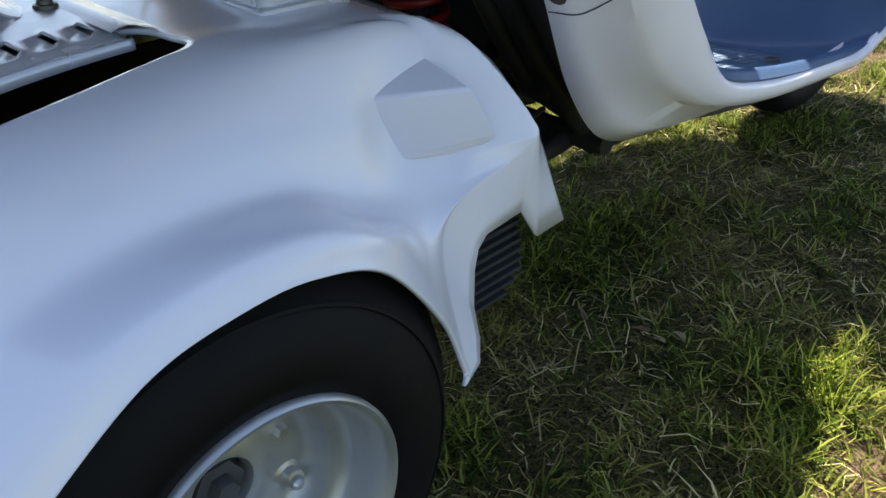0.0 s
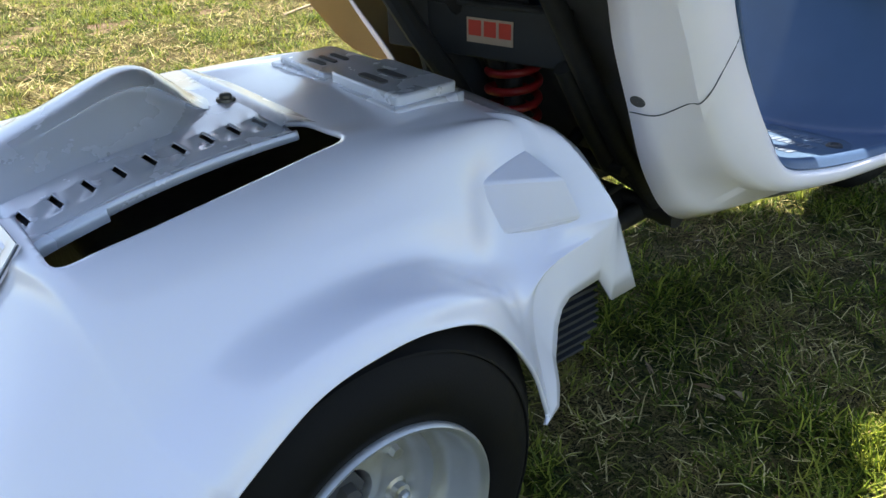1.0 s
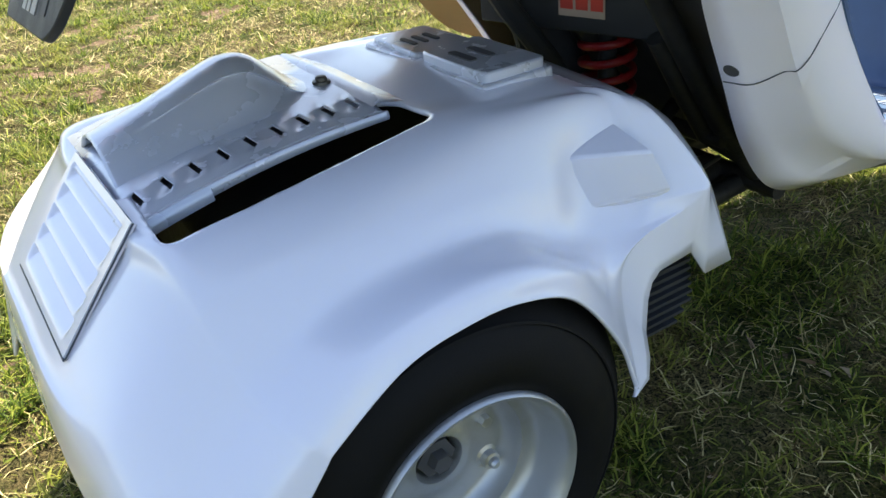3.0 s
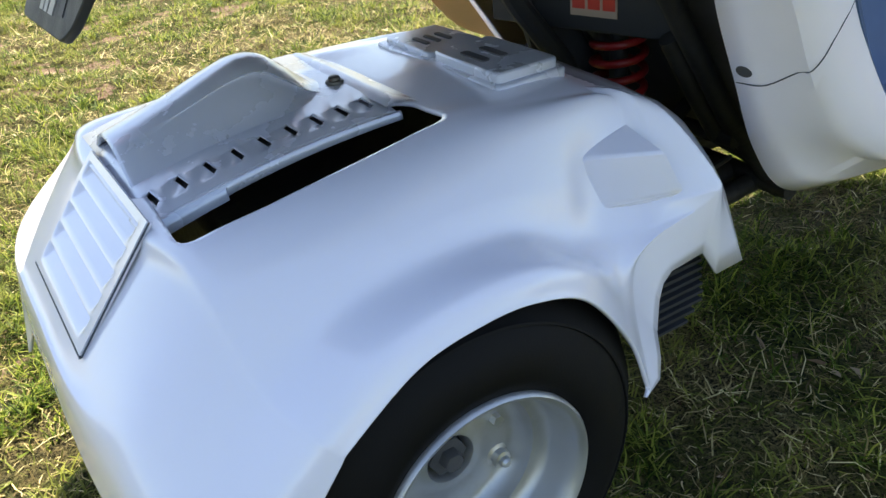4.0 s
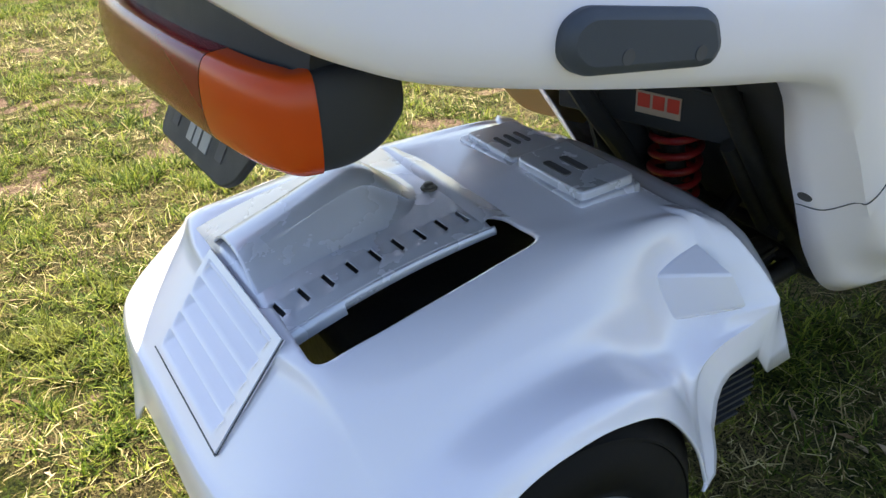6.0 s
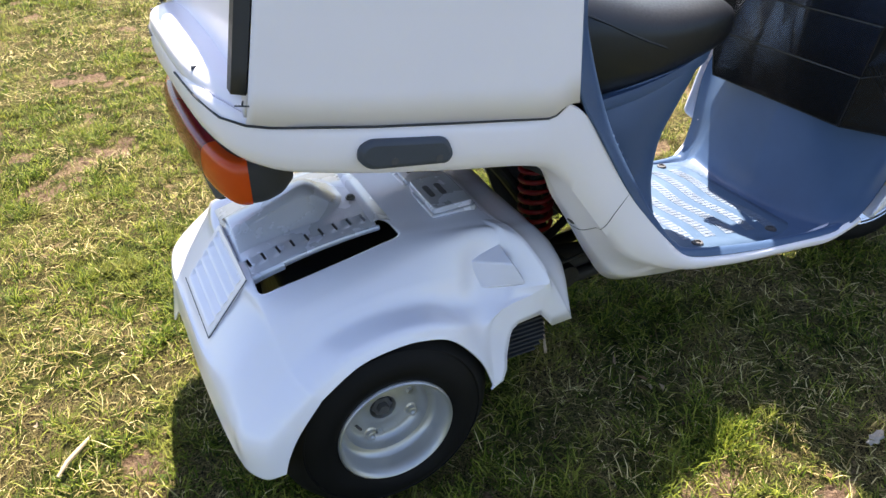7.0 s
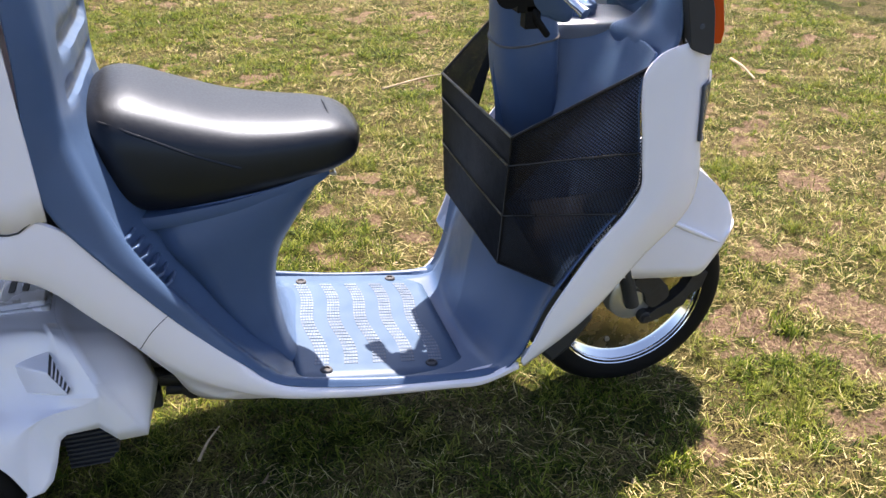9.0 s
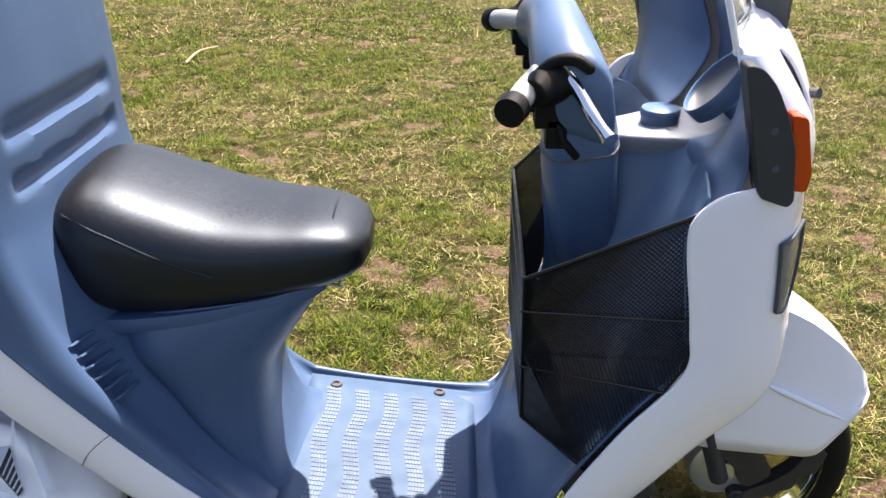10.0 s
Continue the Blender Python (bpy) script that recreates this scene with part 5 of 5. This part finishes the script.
bm = bmesh.new()
lathe(bm, [(.0001, -.050), (.022, -.050), (.026, -.044), (.040, -.040), (.052, -.034), (.056, -.012), (.056, .012), (.052, .034), (.026, .044), (.0001, .05)], FC, 40)
part("hub", bm, SILVER, fw, "grey cast hub", 40)
for k in range(6):
    t = radians(15 + 60 * k)
    bm = bmesh.new()
    lathe(bm, [(.0001, -.0175), (.0055, -.0175), (.006, -.011)], (FC[0] + .125 * math.cos(t), 0, FC[2] + .125 * math.sin(t)), 12)
    part("disc_bolt", bm, STEEL, fw, smooth=30)
bm = bmesh.new()
for side in (-1, 1):
    tube(bm, [(1.385, side * .062, .235), (1.345, side * .066, .36), (1.25, side * .06, .62)], .016, 14)
part("fork", bm, DARK, scooter, "black front fork")
bm = bmesh.new()
lathe(bm, [(.0001, -.062), (.020, -.062), (.024, -.056), (.050, -.054), (.056, -.050), (.058, -.040), (.058, -.030)], (FC[0] - .003, 0, FC[2] + .012), 40)
part("brake_plate", bm, SILVER, scooter, "grey cast brake plate", 40)
bm = bmesh.new()
lathe(bm, [(.0001, -.080), (.009, -.080), (.011, -.074), (.0155, -.072), (.0155, -.055)], (1.418, 0, .200), 16)
part("axle_end", bm, GREASE, scooter, "greasy axle end", 40)
bm = bmesh.new()
slab(bm, rounded([(1.372, .300), (1.398, .315), (1.430, .308), (1.462, .276), (1.470, .250), (1.452, .234), (1.432, .222), (1.414, .236), (1.408, .262)], .010), -.072, -.046)
slab(bm, rounded([(1.408, .196), (1.420, .186), (1.448, .192), (1.470, .204), (1.480, .200), (1.488, .214), (1.508, .220), (1.518, .246), (1.545, .258), (1.556, .300), (1.522, .300), (1.502, .262), (1.472, .236), (1.440, .222)], .005), -.074, -.046)
part("brake_caliper", bm, GREASE, scooter, "black brake caliper and torque arm", 30, bevel=.006)
bm = bmesh.new()
secs = []
for x, top, low, w in ((1.26, .475, .420, .060), (1.30, .545, .340, .072), (1.345, .590, .318, .076), (1.42, .592, .308, .078), (1.48, .566, .302, .078), (1.53, .528, .300, .076), (1.56, .498, .335, .074), (1.590, .460, .378, .068), (1.606, .436, .402, .055), (1.615, .420, .410, .030)):
    ridge = .42 - .42 * (x - 1.47)
    h = top - low
    r0 = min(.60, max(.22, (ridge - low) / h))
    zs = [low, low + .10 * h, low + (r0 - .05) * h, low + (r0 + .03) * h, low + (.35 + .5 * max(r0, .5)) * h * .98 if r0 < .58 else low + .84 * h, low + .955 * h]
    ws = [w + .002, w + .003, w + .004, w - .002, w - .006, w * .72]
    ring = [(x, -a, z) for a, z in zip(ws, zs)] + [(x, 0, top)] + [(x, a, z) for a, z in zip(ws[::-1], zs[::-1])]
    secs.append(ring)
skin(bm, spline(np.array(secs), 60))
part("front_fender", bm, PEARL, scooter, "white front wheel fender with a raised rib", 40, solid=.003)
for side in (-1, 1):
    bm = bmesh.new()
    tube(bm, [(x, side * .0785, .449 - .515 * (x - 1.422)) for x in np.linspace(1.415, 1.566, 20)], [.0008 + .0052 * min(1, 4 * k / 19, 4 * (19 - k) / 19) for k in range(20)], 8)
    part("fender_rib", bm, PEARL, scooter, "raised rib on the front fender", 60)
bm = bmesh.new()
slab(bm, rounded([(1.085, .292), (1.140, .200), (1.175, .160), (1.215, .190), (1.265, .262), (1.230, .330), (1.16, .36)], .012), -.125, .125)
part("splash_guard", bm, DARK, scooter, "dark grey splash guard behind the front wheel", 30, bevel=.01)

# ---- wire basket hung before the leg shield ----
basket = thing("wire_basket", "black expanded-metal mesh basket hung on the leg shield", "basket")
# corners of its open-topped shape
A, B, C, D = Vector((1.018, -.222, .724)), Vector((1.035, .250, .686)), Vector((1.207, -.302, .852)), Vector((1.185, .285, .82))
E, F, G, H = Vector((1.026, -.165, .454)), Vector((1.032, .205, .434)), Vector((1.116, -.293, .452)), Vector((1.080, .260, .43))
M = Vector((1.220, -.303, .650))
N = E.lerp(A, .5)


def mesh_panel(q, nu, nv, name):
    """A wire lattice over a four-cornered panel."""
    p00, p10, p11, p01 = q
    def at(u, v):
        return p00 * (1 - u) * (1 - v) + p10 * u * (1 - v) + p11 * u * v + p01 * (1 - u) * v
    nrm = (p10 - p00).cross(p01 - p00).normalized()
    verts, faces = [], []
    w = .0010
    for sgn in (1, -1):
        for i in range(-nv, nu + nv):
            a, b = (i / nu, 0), ((i + sgn * nv) / nu, 1)
            ts = [0, 1]
            for lim in (0, 1):
                if abs(b[0] - a[0]) > 1e-9:
                    ts.append((lim - a[0]) / (b[0] - a[0]))
            inside = sorted(t for t in ts if -1e-9 <= t <= 1 + 1e-9 and -1e-6 <= a[0] + (b[0] - a[0]) * t <= 1 + 1e-6)
            if len(inside) < 2 or inside[-1] - inside[0] < 1e-4:
                continue
            s, e = (at(a[0] + (b[0] - a[0]) * t, t) for t in (inside[0], inside[-1]))
            d = (e - s).normalized().cross(nrm) * w
            k = len(verts)
            o = nrm * (.0008 * sgn)
            verts += [s - d + o, s + d + o, e + d + o, e - d + o, s + o * 3, e + o * 3]
            faces += [(k, k + 1, k + 2, k + 3), (k, k + 4, k + 5, k + 3), (k + 1, k + 4, k + 5, k + 2)]
    me = bpy.data.meshes.new(name)
    me.from_pydata([tuple(v) for v in verts], [], faces)
    me.materials.append(MESH_BLACK)
    ob = new(name, me)
    ob.parent = basket
    return tagged(ob, "diamond wire mesh side")


mesh_panel((E, G, M, N), 40, 31, "side_mesh")
mesh_panel((N, M, C, A), 43, 31, "side_mesh")
mesh_panel((F, E, A, B), 86, 50, "front_mesh")
mesh_panel((H, F, B, D), 36, 50, "side_mesh")
mesh_panel((E, G, H, F), 30, 75, "bottom_mesh")
bm = bmesh.new()
for s, e, r in ((A, B, .0030), (A, C, .0030), (B, D, .0030), (A, E, .0022), (B, F, .0022), (M, C, .0022), (M, G, .0022), (E, F, .0022), (E, G, .0022), (F, H, .0022)):
    tube(bm, [s, e], r, 6)
part("rim_wire", bm, MESH_BLACK, basket, "black rim wire", 40)
for t, near in ((.41, Vector((1.196, -.300, .602))), (.80, Vector((1.210, -.303, .712)))):
    bm = bmesh.new()
    a1, b1, d1 = E.lerp(A, t), F.lerp(B, t), H.lerp(D, t)
    out = Vector((-.002, -.003, 0))
    for s, e in ((a1 + out, b1 + out), (a1 + out, near + out), (b1, d1)):
        tube(bm, [s, e], .0024, 8)
    part("stay_wire", bm, GLINT_WIRE, basket, "black stay wire made to glint in the sun", 40)

# ---- ground ----
rng = np.random.default_rng(7)


def patch(x, y):
    """How grassy a place is, 0 to 1."""
    f = .55 * np.sin(x * 2.3 + 1.7 * np.sin(y * 1.4)) * np.sin(y * 2.9 + 1.1 * np.sin(x * 1.9 + 2))
    f = f + .75 * np.sin(x * 6.7 + 2 * np.sin(y * 4.3)) * np.sin(y * 7.3 + 1.6 * np.sin(x * 5.1 + 1))
    f = f + .55 * np.sin(x * 15.1 + 2.2 * np.sin(y * 11)) * np.sin(y * 16.7 + 2 * np.sin(x * 12.7))
    f = f - .55 * np.clip((x - 1.55) / .6, 0, 1) * np.clip((1.5 - y) / .6, 0, 1) - .35 * np.clip((x - .7) / .7, 0, 1)
    return 1 / (1 + np.exp(-5.0 * (f + .08)))


def bare(x, y):
    """Where the soil shows, 0 to 1."""
    f = np.sin(x * 8.3 + 2.3 * np.sin(y * 5.7 + 1)) * np.sin(y * 9.1 + 2.1 * np.sin(x * 6.1)) + .6 * np.sin(x * 23 + 2.5 * np.sin(y * 17)) * np.sin(y * 25 + 2 * np.sin(x * 19))
    f = f + .50 * np.clip((x - 1.5) / .6, 0, 1) * np.clip((1.5 - y) / .6, 0, 1)
    return 1 / (1 + np.exp(-7.0 * (f - .88)))


def clump(x, y):
    """Small tussocks, 0 to 1."""
    f = np.sin(x * 31 + 2.1 * np.sin(y * 17 + x * 5)) * np.sin(y * 37 + 1.9 * np.sin(x * 23 - y * 7)) + .7 * np.sin(x * 71 + 3 * np.sin(y * 43)) * np.sin(y * 67 + 2 * np.sin(x * 53))
    return 1 / (1 + np.exp(-3.5 * f))


def relief(x, y):
    return .012 * np.sin(x * 1.3 + .4) * np.sin(y * 1.1) + .004 * np.sin(x * 9 + 1.3 * np.sin(y * 7)) * np.sin(y * 11 + x * 3) - .008 + .009 * clump(x, y) * (1 - .7 * bare(x, y))


gx = np.concatenate([[-60, -20, -8, -4], np.linspace(-2.4, 4.6, 300), [6, 10, 25, 60]])
gy = np.concatenate([[-60, -20, -6], np.linspace(-1.6, 5.4, 300), [6.5, 8, 10], [14, 30, 60]])
X, Y = np.meshgrid(gx, gy, indexing="ij")
bm = bmesh.new()
skin(bm, np.stack([X, Y, relief(X, Y)], -1))
lawn = tagged(part("ground", bm, GROUND, None, "worn lawn soil with thatch and bare patches", 180), kind="structure", category="ground")
spots = np.empty(len(lawn.data.vertices) * 3)
lawn.data.vertices.foreach_get("co", spots)
spots = spots.reshape(-1, 3)
worn = bare(spots[:, 0], spots[:, 1])
edge = np.clip(np.minimum(np.minimum(spots[:, 0] + 2.38, 4.58 - spots[:, 0]), np.minimum(spots[:, 1] + 1.58, 5.38 - spots[:, 1])) / .35, 0, 1)
worn = .15 + (worn - .15) * edge
lawn.data.attributes.new("bare", "FLOAT", "POINT").data.foreach_set("value", worn.astype(np.float32))


def blades(name, mat, count, area, length, width, lean, keep, label, fine=True):
    """Many blades as one mesh; each has two lower corners and a tip, fine ones two middle corners as well."""
    x = rng.uniform(area[0], area[1], count)
    y = rng.uniform(area[2], area[3], count)
    ok = rng.random(count) < keep(x, y)
    x, y = x[ok], y[ok]
    n = len(x)
    a = rng.uniform(0, 2 * np.pi, n)
    h = rng.uniform(length[0], length[1], n) * (.55 + .85 * clump(x, y))
    t = np.clip(rng.normal(lean, .3, n), .05, 1.5)
    b = a + rng.normal(0, .5, n)
    w = rng.uniform(width[0], width[1], n)
    base = np.stack([x, y, relief(x, y) - .002], 1)
    way = np.stack([np.cos(a) * np.sin(t), np.sin(a) * np.sin(t), np.cos(t)], 1)
    t2 = np.clip(t + rng.uniform(.1, .7, n), 0, 1.62)
    way2 = np.stack([np.cos(b) * np.sin(t2), np.sin(b) * np.sin(t2), np.cos(t2)], 1)
    across = np.stack([-np.sin(a), np.cos(a), np.zeros(n)], 1) * w[:, None] * .5
    mid = base + way * (h * .55)[:, None]
    tip = mid + way2 * (h * .45)[:, None]
    tip[:, 2] = np.maximum(tip[:, 2], base[:, 2] + .004)
    if fine:
        v = np.stack([base - across, base + across, mid + across * .8, mid - across * .8, tip], 1).reshape(-1, 3)
        k = np.arange(n)[:, None] * 5
        tri = np.concatenate([k + np.array([[0, 1, 2]]), k + np.array([[0, 2, 3]]), k + np.array([[3, 2, 4]])], 1).reshape(-1)
    else:
        v = np.stack([base - across, base + across, tip], 1).reshape(-1, 3)
        tri = np.arange(3 * n)
    me = bpy.data.meshes.new(name)
    me.vertices.add(len(v))
    me.vertices.foreach_set("co", v.astype(np.float32).ravel())
    me.loops.add(len(tri))
    me.loops.foreach_set("vertex_index", tri.astype(np.int32))
    me.polygons.add(len(tri) // 3)
    me.polygons.foreach_set("loop_start", np.arange(0, len(tri), 3, dtype=np.int32))
    me.update(calc_edges=True)
    me.validate()
    me.materials.append(mat)
    return tagged(new(name, me), label, "grass", kind="stuff")


NEAR, WIDE, FAR = (-1.3, 2.6, -1.1, 1.6), (-2.2, 4.4, -1.1, 4.0), (-3.0, 5.5, 4.0, 8.0)
outside = lambda x, y: 1 - ((x > NEAR[0]) & (x < NEAR[1]) & (y > NEAR[2]) & (y < NEAR[3]))
green = lambda x, y: (.16 + .84 * patch(x, y)) * (.22 + .78 * clump(x, y)) * (1 - .85 * bare(x, y))
dry = lambda x, y: (1.0 - .70 * patch(x, y)) * (.40 + .60 * clump(y + 3, x)) * (1 - .7 * bare(x, y))
blades("grass", GRASS, 660000, NEAR, (.014, .042), (.0014, .0030), .95, green, "short patchy green grass")
blades("dry_straw", STRAW, 190000, NEAR, (.014, .055), (.0011, .0024), 1.40, dry, "dry straw lying in the lawn")
blades("grass", GRASS, 1300000, WIDE, (.014, .042), (.0026, .0046), .95, lambda x, y: outside(x, y) * green(x, y), "short patchy green grass", False)
blades("dry_straw", STRAW, 420000, WIDE, (.018, .060), (.0024, .0042), 1.40, lambda x, y: outside(x, y) * dry(x, y), "dry straw lying in the lawn", False)
blades("grass", GRASS, 420000, FAR, (.02, .045), (.005, .009), .95, green, "short patchy green grass", False)
blades("dry_straw", STRAW, 140000, FAR, (.03, .07), (.004, .008), 1.40, dry, "dry straw lying in the lawn", False)


flake = lambda x, y: (1 - .85 * patch(x, y)) * clump(x + 1, y + 2)
blades("leaf_litter", LITTER, 4200, NEAR, (.010, .026), (.006, .013), 1.5, flake, "dry brown leaf scraps on the lawn")
blades("leaf_litter", LITTER, 12000, WIDE, (.010, .030), (.007, .015), 1.5, lambda x, y: outside(x, y) * flake(x, y), "dry brown leaf scraps on the lawn")


OUTER_FIELD = (-9.0, 11.0, -8.0, 13.0)
inner = lambda x, y: ((x > WIDE[0]) & (x < WIDE[1]) & (y > WIDE[2]) & (y < FAR[2])) | ((x > FAR[0]) & (x < FAR[1]) & (y >= FAR[2]) & (y < FAR[3]))
blades("grass", GRASS, 150000, OUTER_FIELD, (.03, .06), (.010, .018), .9, lambda x, y: ~inner(x, y) * green(x, y), "short patchy green grass", False)


def tuft(x, y, r, n, label):
    blades("grass_tuft", GRASS, n, (x - r, x + r, y - r, y + r), (.022, .055), (.0016, .0032), .6, lambda a, b: np.exp(-(((a - x) ** 2 + (b - y) ** 2) / (r * .55) ** 2)), label)


for x, y, r, n in ((.625, -.42, .11, 1500), (1.393, -.32, .07, 700), (1.72, -.22, .10, 1000), (1.92, .05, .10, 800)):
    tuft(x, y, r, n, "thick tuft of fresh green grass")

# loose stick and stone
bm = bmesh.new()
tube(bm, [(-.535, .035, .014), (-.515, .065, .016), (-.49, .092, .015), (-.470, .118, .013)], [.003, .0045, .0045, .002], 8)
tagged(part("stick", bm, WOOD, None, "short weathered stick lying on the grass", 40), category="stick")
def twig(points, r, label):
    bm = bmesh.new()
    line = spline([(x, y, float(relief(np.array(x), np.array(y))) + .016 + dz) for x, y, dz in points], 14)
    tube(bm, line, [r * (1 - .55 * k / 13) for k in range(14)], 7)
    tagged(part("twig", bm, WOOD, None, label, 40), category="twig", group="twigs on the lawn")


twig([(1.30, 2.12, 0), (1.42, 2.16, .010), (1.52, 2.24, .006), (1.66, 2.29, 0)], .006, "long thin bent twig lying on the grass")
twig([(3.15, 2.21, 0), (3.11, 2.05, .008), (3.08, 1.90, 0)], .009, "thick pale twig lying on dry grass")
twig([(.436, -.060, .0), (.458, -.015, .006), (.482, .024, .014)], .0035, "short dry twig leaning under the scooter")
twig([(-.62, 3.57, 0), (-.59, 3.75, .01), (-.53, 3.95, 0)], .008, "pale twig lying far out on the lawn")
bm = bmesh.new()
bmesh.ops.create_icosphere(bm, subdivisions=3, radius=1)
for v in bm.verts:
    q = v.co.copy()
    v.co = Vector((.862 + q.x * .023, -.545 + q.y * .009 + q.x * .004, .008 + q.z * .005)) + q * .007 * noise.noise(q * 2.1)
tagged(part("stone", bm, STONE, None, "flat pale stone lying in the grass", 60), category="stone")
